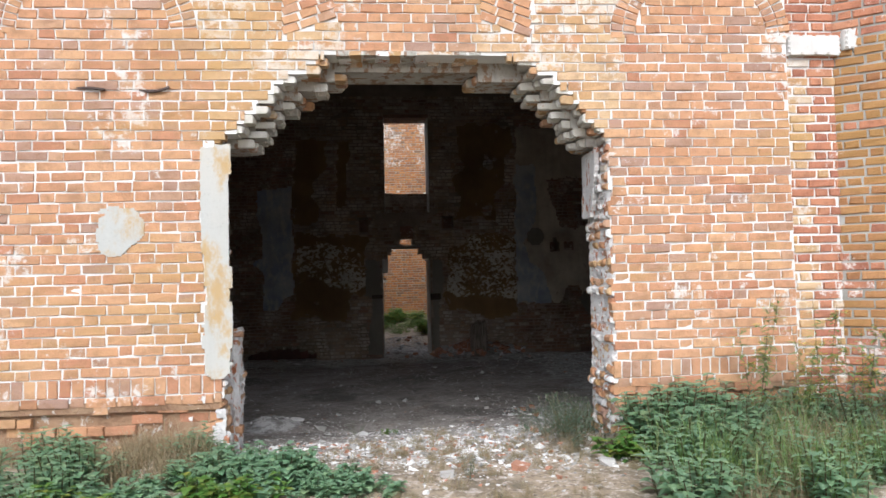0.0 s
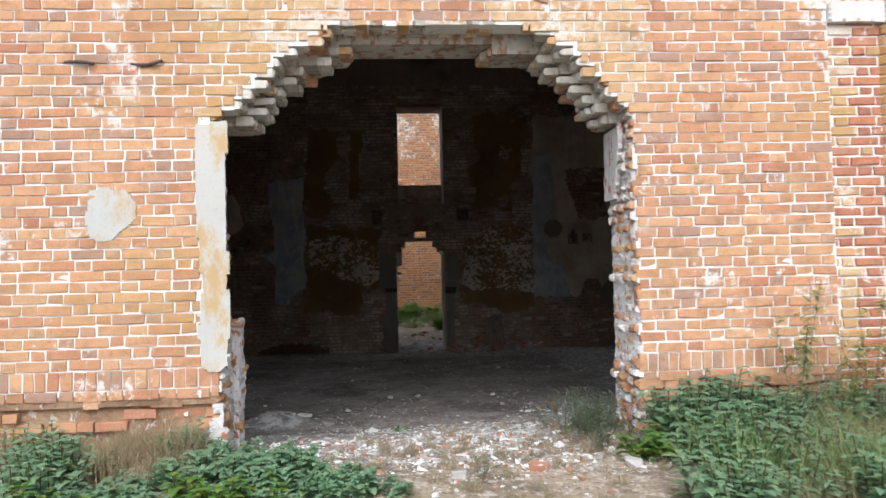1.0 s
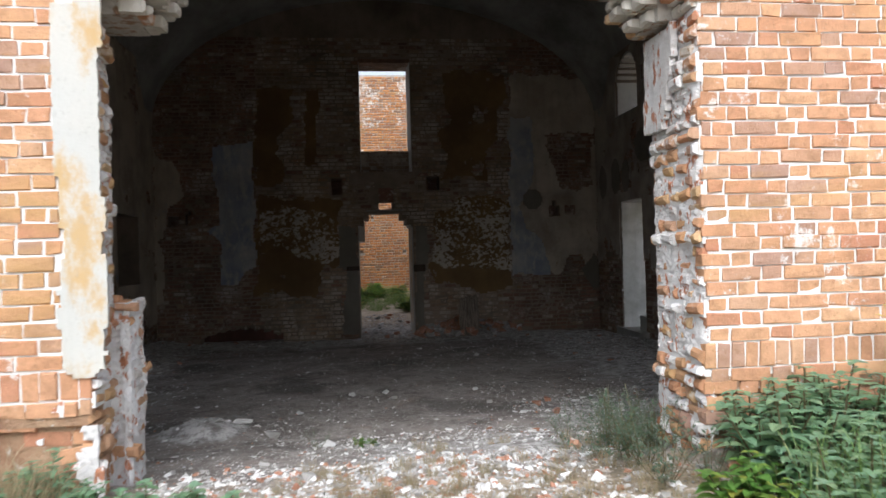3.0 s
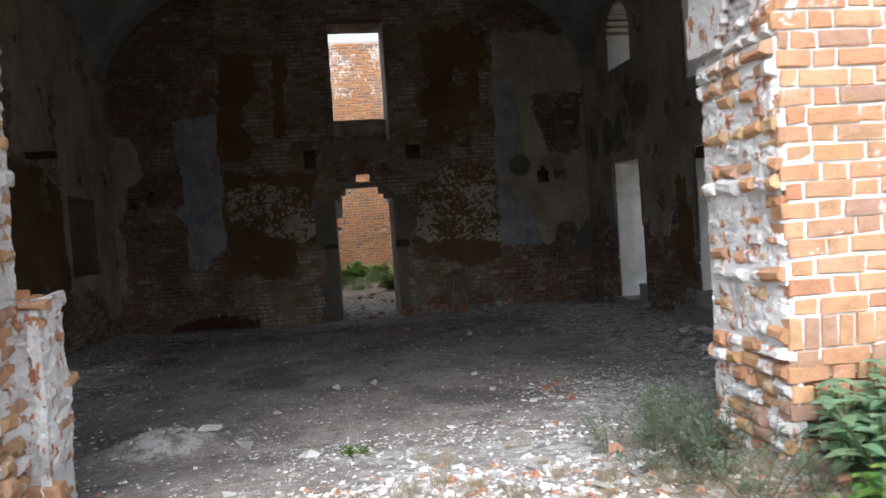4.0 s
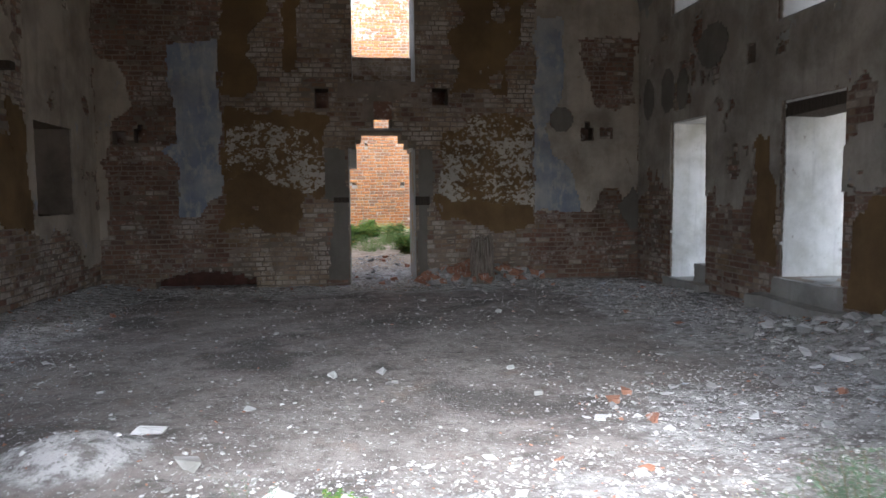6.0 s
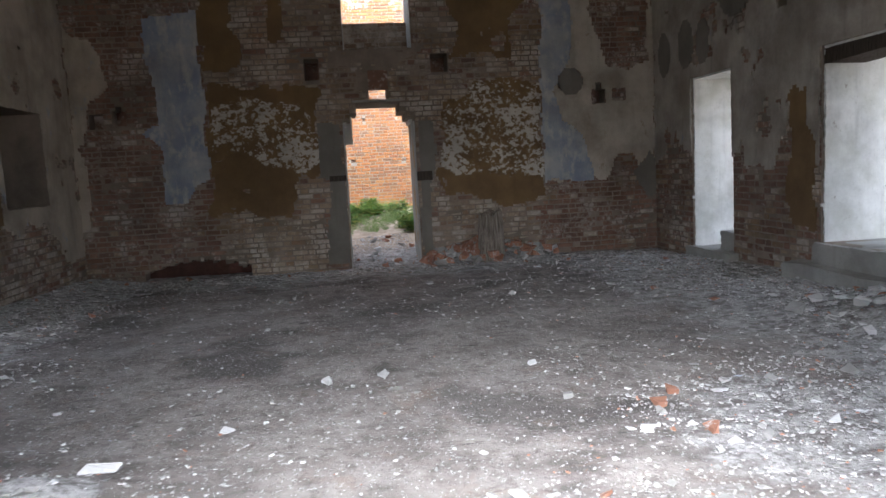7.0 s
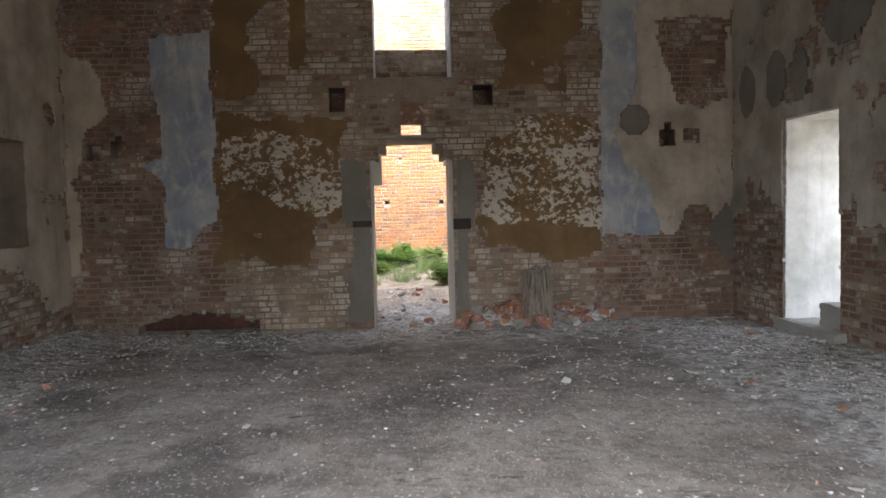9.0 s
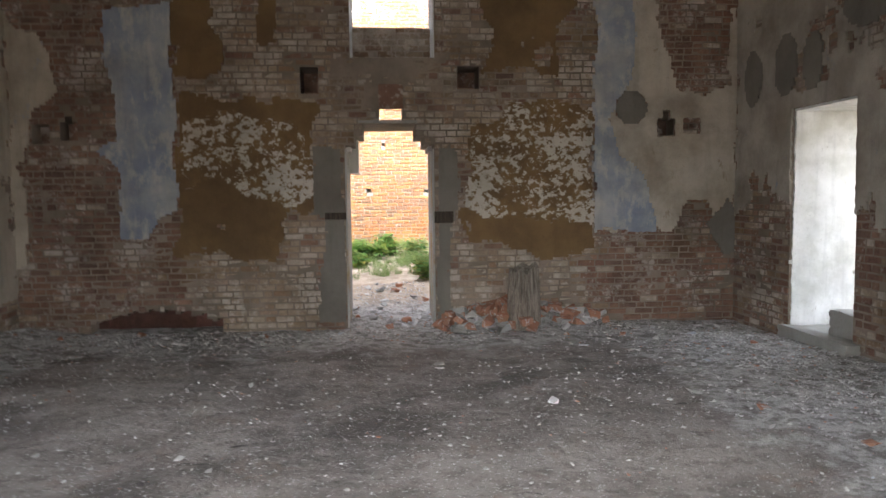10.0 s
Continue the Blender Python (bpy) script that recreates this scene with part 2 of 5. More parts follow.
class Boxes:
    """Many boxes gathered into one mesh; each has eight corners that may be nudged."""

    def __init__(self, seed=1):
        self.v, self.f, self.s, self.r = [], [], [], random.Random(seed)

    def add(self, x0, x1, y0, y1, z0, z1, nudge=0.0, slot=0, turn=None):
        i, r = len(self.v), self.r
        ps = [(x0, y0, z0), (x1, y0, z0), (x1, y1, z0), (x0, y1, z0), (x0, y0, z1), (x1, y0, z1), (x1, y1, z1), (x0, y1, z1)]
        for p in ps:
            q = tuple(c + r.uniform(-nudge, nudge) for c in p)
            self.v.append(tuple(turn @ Vector(q)) if turn else q)
        for f in ((0, 3, 2, 1), (4, 5, 6, 7), (0, 1, 5, 4), (1, 2, 6, 5), (2, 3, 7, 6), (3, 0, 4, 7)):
            self.f.append(tuple(i + j for j in f))
            self.s.append(slot)

    def brick(self, place, u0, u1, v0, v1, proud, slot=0, chamfer=0.008, back=-0.05, turn=0.0):
        """A brick in a wall's face with worn arrises; place(u, v, n) gives the world point."""
        i, r = len(self.v), self.r
        j = lambda: r.uniform(-0.006, 0.006)
        n = proud + r.uniform(-0.004, 0.004)
        cu, cv, ct, st = (u0 + u1) / 2, (v0 + v1) / 2, math.cos(turn), math.sin(turn)
        for inset, depth in ((0, back), (0, n - chamfer), (chamfer, n)):
            for u, v in ((u0 + inset, v0 + inset), (u1 - inset, v0 + inset), (u1 - inset, v1 - inset), (u0 + inset, v1 - inset)):
                u, v = u + j(), v + j()
                if turn:
                    u, v = cu + (u - cu) * ct - (v - cv) * st, cv + (u - cu) * st + (v - cv) * ct
                self.v.append(place(u, v, depth + (j() * 0.8 if depth > 0 else 0)))
        for a in (0, 4):
            for q in range(4):
                w = (q + 1) % 4
                self.f.append((i + a + q, i + a + w, i + a + 4 + w, i + a + 4 + q))
                self.s.append(slot)
        self.f.append((i + 8, i + 9, i + 10, i + 11))
        self.s.append(slot)

    def make(self, name, mat, parent=None):
        return from_arrays(name, self.v, self.f, mat, parent, self.s)


LATTICES = {}


def lattice(seed):
    if seed not in LATTICES:
        LATTICES[seed] = np.random.RandomState(seed).rand(64, 64)
    return LATTICES[seed]


def value_noise(u, v, seed):
    g = lattice(seed)
    iu, iv = np.floor(u).astype(int), np.floor(v).astype(int)
    fu, fv = u - iu, v - iv
    fu, fv = fu * fu * (3 - 2 * fu), fv * fv * (3 - 2 * fv)
    a, b = g[iu % 64, iv % 64], g[(iu + 1) % 64, iv % 64]
    c, d = g[iu % 64, (iv + 1) % 64], g[(iu + 1) % 64, (iv + 1) % 64]
    return (a * (1 - fu) + b * fu) * (1 - fv) + (c * (1 - fu) + d * fu) * fv


def fbm(u, v, scale, seed, octaves=4):
    total, amp, norm = 0, 1.0, 0
    for o in range(octaves):
        total = total + amp * value_noise(np.asarray(u) * scale * 2 ** o + 7.3 * o, np.asarray(v) * scale * 2 ** o + 3.1 * o, seed + o)
        norm += amp
        amp *= 0.55
    return total / norm


def inside(poly, u, v):
    """Which of the points u, v lie in a polygon."""
    hit = np.zeros(np.shape(u), bool)
    for (x0, y0), (x1, y1) in zip(poly, poly[1:] + poly[:1]):
        if y0 == y1:
            continue
        cross = ((y0 > v) != (y1 > v)) & (u < (x1 - x0) * (v - y0) / (y1 - y0) + x0)
        hit ^= cross
    return hit


def ragged(poly, u, v, size=0.12, seed=5, scale=2.2):
    """Inside a polygon with a crumbled edge."""
    du = (fbm(u, v, scale, seed) - 0.5) * 2 * size * 1.6
    dv = (fbm(u, v, scale, seed + 40) - 0.5) * 2 * size * 1.6
    return inside(poly, u + du, v + dv)


def layer(name, place, u0, u1, v0, v1, cell, mask, thick, mat, parent=None, seed=3, relief=0.006):
    """A coat of plaster on a wall: cells where mask(u, v) holds, raised by thick, with broken edges. place(u, v, n) gives the world point."""
    nu, nv = int(round((u1 - u0) / cell)), int(round((v1 - v0) / cell))
    uu, vv = np.meshgrid(u0 + (np.arange(nu) + 0.5) * cell, v0 + (np.arange(nv) + 0.5) * cell, indexing="ij")
    on = mask(uu, vv)
    rs = np.random.RandomState(seed)
    gu, gv = np.meshgrid(u0 + np.arange(nu + 1) * cell, v0 + np.arange(nv + 1) * cell, indexing="ij")
    gu = gu + (rs.rand(nu + 1, nv + 1) - 0.5) * cell * 0.45
    gv = gv + (rs.rand(nu + 1, nv + 1) - 0.5) * cell * 0.45
    gn = thick + (fbm(gu, gv, 1.5, seed + 9) - 0.5) * 2 * relief
    index, verts, faces = {}, [], []

    def vert(i, j, deep):
        key = (i, j, deep)
        if key not in index:
            index[key] = len(verts)
            verts.append(place(float(gu[i, j]), float(gv[i, j]), -0.004 if deep else float(gn[i, j])))
        return index[key]

    for i, j in zip(*np.nonzero(on)):
        faces.append((vert(i, j, 0), vert(i + 1, j, 0), vert(i + 1, j + 1, 0), vert(i, j + 1, 0)))
        for di, dj, a, b in ((-1, 0, (i, j + 1), (i, j)), (1, 0, (i + 1, j), (i + 1, j + 1)), (0, -1, (i, j), (i + 1, j)), (0, 1, (i + 1, j + 1), (i, j + 1))):
            p, q = i + di, j + dj
            if not (0 <= p < nu and 0 <= q < nv and on[p, q]):
                faces.append((vert(*a, 0), vert(*a, 1), vert(*b, 1), vert(*b, 0)))
    if not faces:
        return None
    return from_arrays(name, verts, faces, mat, parent)


def spans(lo, hi, cuts):
    """What is left of lo..hi without the cuts."""
    out, a = [], lo
    for c0, c1 in sorted(cuts):
        if c0 > a:
            out.append((a, min(c0, hi)))
        a = max(a, c1)
    if a < hi:
        out.append((a, hi))
    return [(p, q) for p, q in out if q - p > 0.004]


COURSE, LONG, SHORT, JOINT = 0.0935, 0.263, 0.123, 0.018


def bond(lo, hi, course, rnd, cuts=()):
    """Bricks of one course, stretchers and headers in turn, clipped to what the cuts leave: (u0, u1)."""
    pitch = LONG + SHORT + 2 * JOINT
    u = lo - pitch + (course % 2) * pitch / 2 + rnd.uniform(-0.03, 0.03)
    while u < hi:
        for w in (LONG, SHORT):
            w = w + rnd.uniform(-0.012, 0.012)
            for a, b in spans(max(lo, u), min(hi, u + w), cuts) if u + w > lo and u < hi else ():
                if b - a > 0.03:
                    yield a, b
            u += w + JOINT


# ---------------------------------------------------------------- ground
def ground_height(x, y):
    """Yard, threshold, earth floor of the nave and the plot behind it."""
    z = np.interp(y, [-200, -2, 3, 5.5, 6.6, 7.9, 9.0, 10.5, 15, 19.3, 21, 24, 28, 60, 400], [0.32, 0.32, 0.32, 0.34, 0.27, 0.08, -0.08, -0.16, -0.18, -0.30, -0.10, 0.10, 0.42, 0.5, 0.5])
    side = np.clip((np.abs(x - 0.72) - 6.5) / 2, 0, 1) * np.clip((y - 5) / 2, 0, 1)
    z = z * (1 - side) + 0.34 * side
    return z


def ground_z(x, y):
    x, y = np.asarray(x, float), np.asarray(y, float)
    inner = (np.abs(x - 0.72) < 5.4) & (y > 6.9) & (y < 19.4)
    rough = (fbm(x, y, 0.7, 11) - 0.5) * np.where(inner, 0.10, 0.16) + (fbm(x, y, 4.0, 21) - 0.5) * 0.035
    mound = 0.20 * np.exp(-(((x + 1.55) / 0.42) ** 2 + ((y - 9.35) / 0.34) ** 2))
    heap = 0.30 * np.exp(-(((x - 5.7) / 0.8) ** 2 + ((y - 11.5) / 1.3) ** 2))
    left = 0.12 * np.exp(-((x + 4.5) / 0.6) ** 2) * inner
    rub = 0.24 * np.exp(-(((x - 2.6) / 1.0) ** 2 + ((y - 19.2) / 0.42) ** 2))
    bank = 0.10 * np.exp(-((y - 6.0) / 0.5) ** 2) * ((x < -1.6) | (x > 2.1))
    return ground_height(x, y) + rough + mound + heap + left + rub + bank


def ground_material():
    m = material("earth_and_rubble_ground", (0.1, 0.09, 0.08), 0.95)
    k = Nodes(m)
    y, x = k.axis(1), k.axis(0)
    earth = k.mix(k.ramp(k.noise(1.4, 7, 0.65), 0.38, 0.66), (0.34, 0.308, 0.282), (0.205, 0.183, 0.166))
    earth = k.mix(k.ramp(k.noise(0.55, 6, 0.65), 0.51, 0.62, 0, 0.75), earth, (0.105, 0.095, 0.088))
    earth = k.mix(k.ramp(k.noise(7, 8, 0.75), 0.48, 0.62, 0, 0.55), earth, (0.115, 0.103, 0.094))
    earth = k.mix(k.ramp(k.noise(2.6, 6, 0.7), 0.55, 0.70, 0, 0.5), earth, (0.27, 0.20, 0.16))
    earth = k.mix(k.ramp(k.noise(3.2, 7, 0.75, (0.6, 2.0, 1)), 0.60, 0.68, 0, 0.75), earth, (0.055, 0.05, 0.047))
    earth = k.mix(k.ramp(k.noise(38, 3, 0.6), 0.61, 0.66, 0, 0.8), earth, (0.64, 0.63, 0.61))
    dust = k.mix(k.ramp(k.noise(6, 8, 0.75), 0.43, 0.60), (0.52, 0.51, 0.495), (0.21, 0.195, 0.18))
    dust = k.mix(k.ramp(k.noise(22, 5, 0.7), 0.56, 0.64, 0, 0.7), dust, (0.15, 0.135, 0.12))
    near = k.math("MULTIPLY", k.math("MULTIPLY", k.ramp(y, 6.2, 7.2), k.ramp(y, 7.8, 10.0, 0.8, 0)), k.ramp(x, -2.6, 1.2, 0.18, 1.0))
    wallside = k.math("MAXIMUM", k.ramp(x, 2.2, 5.0, 0, 1.35), k.ramp(x, -2.2, -4.2, 0, 1.15))
    wallside = k.math("MAXIMUM", wallside, k.ramp(y, 15.8, 18.8, 0, 1.2))
    amount = k.math("MAXIMUM", near, k.math("MULTIPLY", wallside, k.ramp(y, 7, 9)))
    dx, dy = k.math("ADD", x, 1.55), k.math("SUBTRACT", y, 9.35)
    heap = k.ramp(k.math("ADD", k.math("MULTIPLY", dx, dx), k.math("MULTIPLY", dy, dy)), 0.08, 0.32, 1.3, 0)
    amount = k.math("MAXIMUM", amount, heap)
    px, py = k.math("SUBTRACT", x, 3.0), k.math("SUBTRACT", y, 9.5)
    amount = k.math("MAXIMUM", amount, k.ramp(k.math("ADD", k.math("MULTIPLY", px, px), k.math("MULTIPLY", py, py)), 0.2, 2.4, 1.15, 0))
    fac = k.ramp(k.math("ADD", k.math("MULTIPLY", k.noise(1.9, 8, 0.7), 1.0), k.math("MULTIPLY", amount, 0.42)), 0.70, 0.90)
    c = k.mix(fac, earth, dust)
    yard = k.mix(k.ramp(k.noise(2.2, 7, 0.7), 0.4, 0.65), (0.34, 0.275, 0.20), (0.17, 0.14, 0.10))
    yard = k.mix(k.ramp(k.noise(11, 7, 0.75), 0.50, 0.60, 0, 0.8), yard, (0.52, 0.46, 0.41))
    yard = k.mix(k.ramp(k.noise(24, 5, 0.7), 0.52, 0.62, 0, 0.7), yard, (0.10, 0.085, 0.06))
    behind = k.mix(k.ramp(k.noise(3, 7, 0.7), 0.4, 0.6), (0.50, 0.42, 0.33), (0.34, 0.28, 0.21))
    yard = k.mix(k.ramp(y, 19.0, 20.5), yard, behind)
    outside = k.math("MAXIMUM", k.ramp(k.math("ADD", y, k.math("MULTIPLY", k.noise(2.5, 6, 0.7), 1.6)), 7.5, 6.9), k.ramp(y, 20.2, 21.2))
    outside = k.math("MAXIMUM", outside, k.math("MAXIMUM", k.ramp(x, 6.6, 7.2), k.ramp(x, -5.2, -5.8)))
    k.colour(k.mix(outside, c, yard))
    k.bump(k.math("ADD", k.noise(9, 9, 0.65), k.math("MULTIPLY", k.noise(60, 3), 0.12)), 0.9, 0.035)
    return m


def make_ground():
    xs = np.concatenate([[-400, -150, -60, -30, -16, -10, -7.5], np.arange(-6, 7.61, 0.1), [9, 12, 18, 32, 60, 150, 400]])
    ys = np.concatenate([[-400, -150, -60, -25, -12, -6, -3, -1, 1, 2, 3], np.arange(3.5, 21.6, 0.1), np.arange(22, 29, 0.5), [32, 40, 60, 150, 400]])
    gx, gy = np.meshgrid(xs, ys, indexing="ij")
    gz = ground_z(gx, gy)
    verts = np.stack([gx, gy, gz], -1).reshape(-1, 3)
    n = len(ys)
    faces = [(i * n + j, (i + 1) * n + j, (i + 1) * n + j + 1, i * n + j + 1) for i in range(len(xs) - 1) for j in range(n - 1)]
    return structure(from_arrays("ground", verts, faces, ground_material(), smooth=True), "dark trodden earth with white plaster dust and dry yard soil", "ground")


ground = make_ground()

# ---------------------------------------------------------------- shell of the nave
XL, XR, YF, YI, YB = -4.6, 6.05, 6.21, 6.92, 19.34
BACK_T, SIDE_T = 1.15, 1.35
TOP = 8.6


def opening_edges(z, rnd=None):
    """The broken front opening: its left and right edge at a height, or None above it."""
    if z > 4.05:
        return None
    if z < 3.18:
        l, r = -1.49, 2.17
        if z < 0.9:
            l, r = -1.49, 2.16
    else:
        l = np.interp(z, [3.18, 3.29, 3.74, 4.01, 4.05], [-1.62, -1.37, -0.97, -0.52, -0.39])
        r = np.interp(z, [3.18, 3.25, 3.69, 3.99, 4.04], [2.2, 2.13, 1.77, 1.39, 0.92])
    if rnd:
        j = 0.03 if z < 3.18 else 0.05
        l, r = l + rnd.uniform(-j, j), r + rnd.uniform(-j, j)
    return float(l), float(r)


def front_courses():
    rnd = random.Random(41)
    z, k = 0.10, 0
    while z < TOP:
        yield k, z, opening_edges(z + COURSE / 2, rnd)
        z += COURSE
        k += 1


COURSES = list(front_courses())


def front_core():
    """The core of the front wall, course by course, so that the breach keeps its stepped edge."""
    b = Boxes(7)
    rnd = random.Random(3)
    for k, z, edge in COURSES:
        y0 = YF + rnd.uniform(0.0, 0.004)
        if z < 0.72:
            y0 += 0.05
        depth = [y0, YF + 0.26, YF + 0.52, YI]
        for a, c in zip(depth, depth[1:]):
            ex = rnd.uniform(-0.03, 0.0), rnd.uniform(0.0, 0.03)
            low = opening_edges(z + COURSE / 2 + 0.15) if z > 3.15 and a > y0 else None
            if z > 3.15 and a > y0 and z < 4.05:
                if low:
                    b.add(XL - 1.4, low[0] + ex[0], a, c, z, z + COURSE, 0, 2)
                    b.add(low[1] + ex[1], 4.05, a, c, z, z + COURSE, 0, 2)
                else:
                    b.add(XL - 1.4, 4.05, a, c, z, z + COURSE, 0, 2)
                continue
            if edge:
                low = 1 if z < 0.78 else 0
                back = 0.0 if a == y0 else 0.10
                b.add(XL - 1.4, edge[0] - 0.01 - back + ex[0], a, c, z, z + COURSE, 0, low)
                b.add(edge[1] + 0.01 + ex[1], 4.05, a, c, z, z + COURSE, 0, low)
                continue
            b.add(XL - 1.4, 4.05, a, c, z, z + COURSE)
        b.add(4.05, XR + 1.4, YF + 0.05, YI, z, z + COURSE)
    return b.make("wall_front", [M_MORTAR, M_BASE, M_SOFFIT])


wall_front = structure(front_core(), "orange brick front wall with a large broken arched opening", "wall")


def holed_wall(axis, lo, hi, d0, d1, z0, z1, holes, mat, name):
    """A thick wall along x or y; holes: (u0, u1, zlow, zhigh, arched), cut right through."""
    edges = {lo, hi}
    for u0, u1, _, _, arched in holes:
        edges |= {u0, u1}
        if arched:
            edges |= set(np.linspace(u0, u1, 17))
    edges = sorted(edges)
    b = Boxes(2)
    for a, c in zip(edges, edges[1:]):
        m, cuts = (a + c) / 2, []
        for u0, u1, zl, zh, arched in holes:
            if u0 < m < u1:
                top = zh
                if arched:
                    h = (u1 - u0) / 2
                    top = zh - h * (1 - math.sqrt(max(0, 1 - ((m - (u0 + u1) / 2) / h) ** 2)))
                cuts.append((zl, top))
        for p, q in spans(z0, z1, cuts):
            if axis == "x":
                b.add(a, c, d0, d1, p, q)
            else:
                b.add(d0, d1, a, c, p, q)
    return b.make(name, mat)


# back wall: doorway with a broken head, small gap over its slab, tall window, putlog holes are recesses set in later
PUTLOGS = [(-0.52, -0.26, 3.16, 3.54, False), (1.77, 2.09, 3.23, 3.56, False)]
NICHES = [(-4.29, -4.05, 2.46, 2.72, False), (-3.90, -3.66, 2.50, 2.76, False), (-3.83, -3.73, 2.76, 2.84, False), (4.80, 5.06, 2.54, 2.79, False), (4.88, 4.98, 2.79, 2.90, False)]
FOOT_HOLE = [(-3.6 + 0.075 * i, -3.525 + 0.075 * i, -0.9, -0.24 + 0.27 * math.sin(0.22 + 0.112 * i) ** 0.7 + 0.035 * math.sin(i * 1.9) + 0.02 * math.sin(i * 4.3), False) for i in range(25)]
BACK_HOLES = PUTLOGS + NICHES + FOOT_HOLE + [(0.10, 1.415, -1, 2.42, False), (0.36, 1.15, 2.0, 2.72, False), (0.24, 1.27, 2.0, 2.55, False), (0.61, 0.965, 2.78, 3.30, False), (0.20, 1.435, 3.68, 6.42, False)]
wall_back = structure(holed_wall("x", XL - SIDE_T, XR + SIDE_T, YB, YB + BACK_T, -0.9, TOP, BACK_HOLES, M_SOOT, "wall_back"), "sooty brick wall with peeling brown and blue plaster", "wall")
# the first two openings are out of view, added to let more daylight in
RIGHT_HOLES = [(8.3, 10.5, 0.1, 2.9, False), (8.7, 10.4, 3.6, 6.05, True), (16.45, 17.80, -0.3, 2.75, False), (13.05, 14.32, 0.27, 2.70, False), (16.57, 17.83, 4.68, 6.02, True), (13.13, 14.46, 3.81, 6.05, True)]
RIGHT_CUTS = RIGHT_HOLES + [(15.02, 15.24, 3.36, 3.62, False), (15.62, 15.74, 1.02, 1.18, False)]
wall_right = structure(holed_wall("y", YI, YB, XR, XR + SIDE_T, -0.9, TOP, RIGHT_CUTS, M_SOOT, "wall_right"), "sooty plastered side wall with two doorways and windows", "wall")
# only the first opening is known; the other four are unseen, added to brighten the nave
LEFT_HOLES = [(16.6, 18.1, 1.2, 2.65, False), (8.8, 10.2, 0.4, 2.7, False), (8.8, 10.2, 3.8, 6.0, True), (12.4, 13.8, 0.4, 2.7, False), (12.4, 13.8, 3.8, 6.0, True)]
wall_left = structure(holed_wall("y", YI, YB, XL - 0.75, XL, -0.9, TOP, LEFT_HOLES, M_SOOT, "wall_left"), "sooty plastered side wall with a blocked window", "wall")
bm = bmesh.new()
box(bm, XL - 1.1, XL - 0.75, 15.5, YB, -0.9, TOP)
structure(part("wall_left_outer", bm, M_CEMENT), "outer skin that blocks the side window", "wall")


def vault():
    """Barrel vault over the nave, with thickness; it comes down in a full arch on the back wall, past the last windows."""
    cx, half = (XL + XR) / 2, (XR - XL) / 2
    verts, faces, n = [], [], 40
    ys = np.concatenate([np.linspace(YI, 17.9, 10), np.linspace(18.0, 18.75, 8), [19.05, YB]])
    for y in ys:
        low = float(np.interp(y, [17.95, 18.7], [0, 1]))
        spring, rise = 6.12 - 1.27 * low, 1.78 + 1.2 * low
        for lift, wide in ((0.0, 0.0), (0.4, 0.1)):
            for i in range(n + 1):
                a = math.pi * i / n
                verts.append((cx - (half + wide) * math.cos(a), y, spring + lift + rise * math.sin(a)))
    w = 2 * (n + 1)
    for j in range(len(ys) - 1):
        for i in range(n):
            faces.append((j * w + i, (j + 1) * w + i, (j + 1) * w + i + 1, j * w + i + 1))
            p, q = j * w + n + 1 + i, (j + 1) * w + n + 1 + i
            faces.append((p, p + 1, q + 1, q))
    return from_arrays("ceiling", verts, faces, M_VAULT, smooth=True)


structure(vault(), "sooty plastered barrel vault over the nave", "ceiling")
bm = bmesh.new()
box(bm, XL - SIDE_T, XR + SIDE_T, YF + 0.02, YB + BACK_T, TOP, TOP + 0.2)
structure(part("roof", bm, M_SILL), "flat cover over the vault", "roof")

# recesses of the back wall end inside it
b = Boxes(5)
# the foot hollow's back: shade of the deep cavity is put into the brick colour
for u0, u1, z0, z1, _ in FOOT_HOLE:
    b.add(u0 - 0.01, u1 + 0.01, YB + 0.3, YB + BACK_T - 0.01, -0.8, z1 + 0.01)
b.make("shade_dark_recess", M_HOLLOW_SHADE, wall_back)
b = Boxes(6)
for u0, u1, z0, z1, _ in PUTLOGS + NICHES:
    b.add(u0 - 0.01, u1 + 0.01, YB + (0.28 if 2 < z1 < 3 else 0.55 if z1 > 3 else 0.22), YB + BACK_T - 0.01, max(z0, -0.8) - 0.01, z1 + 0.01)
for u0, u1, z0, z1, _ in RIGHT_CUTS[len(RIGHT_HOLES):]:
    b.add(XR + 0.3, XR + SIDE_T - 0.01, u0 - 0.01, u1 + 0.01, z0 - 0.01, z1 + 0.01)
b.add(0.60, 0.975, YB + 0.004, YB + 0.13, 2.95, 3.31)
b.make("recess_backs", M_IN_RED, wall_back)

# yard wall behind the nave
# unseen side walls, added to block part of the sky and dim the yard
for x0, x1, side in ((-6.2, -5.0, "left"), (6.6, 7.8, "right")):
    bs = bmesh.new()
    box(bs, x0, x1, YB + BACK_T, 28.02, -0.5, 7.6)
    structure(part("wall_yard_" + side, bs, M_IN_RED), "unseen brick side wall, added to keep skylight out of the yard", "wall")
YARD_HOLES = [(0.20, 0.33, 1.78, 1.88, False), (1.72, 1.85, 1.76, 1.86, False), (0.62, 0.70, 3.0, 3.1, False), (1.1, 1.2, 4.4, 4.52, False)]
wall_yard = structure(holed_wall("x", -11, 13, 28.02, 28.4, -0.5, 8.2, YARD_HOLES, M_SILL, "wall_yard"), "tall orange brick wall behind the ruin", "wall")


# ---------------------------------------------------------------- plaster and fixtures on the walls
def on_front(u, v, n):
    return (u, YF - n, v)


def on_back(u, v, n):
    return (u, YB - n, v)


def on_right(u, v, n):
    return (XR - n, u, v)


def on_left(u, v, n):
    return (XL + n, u, v)


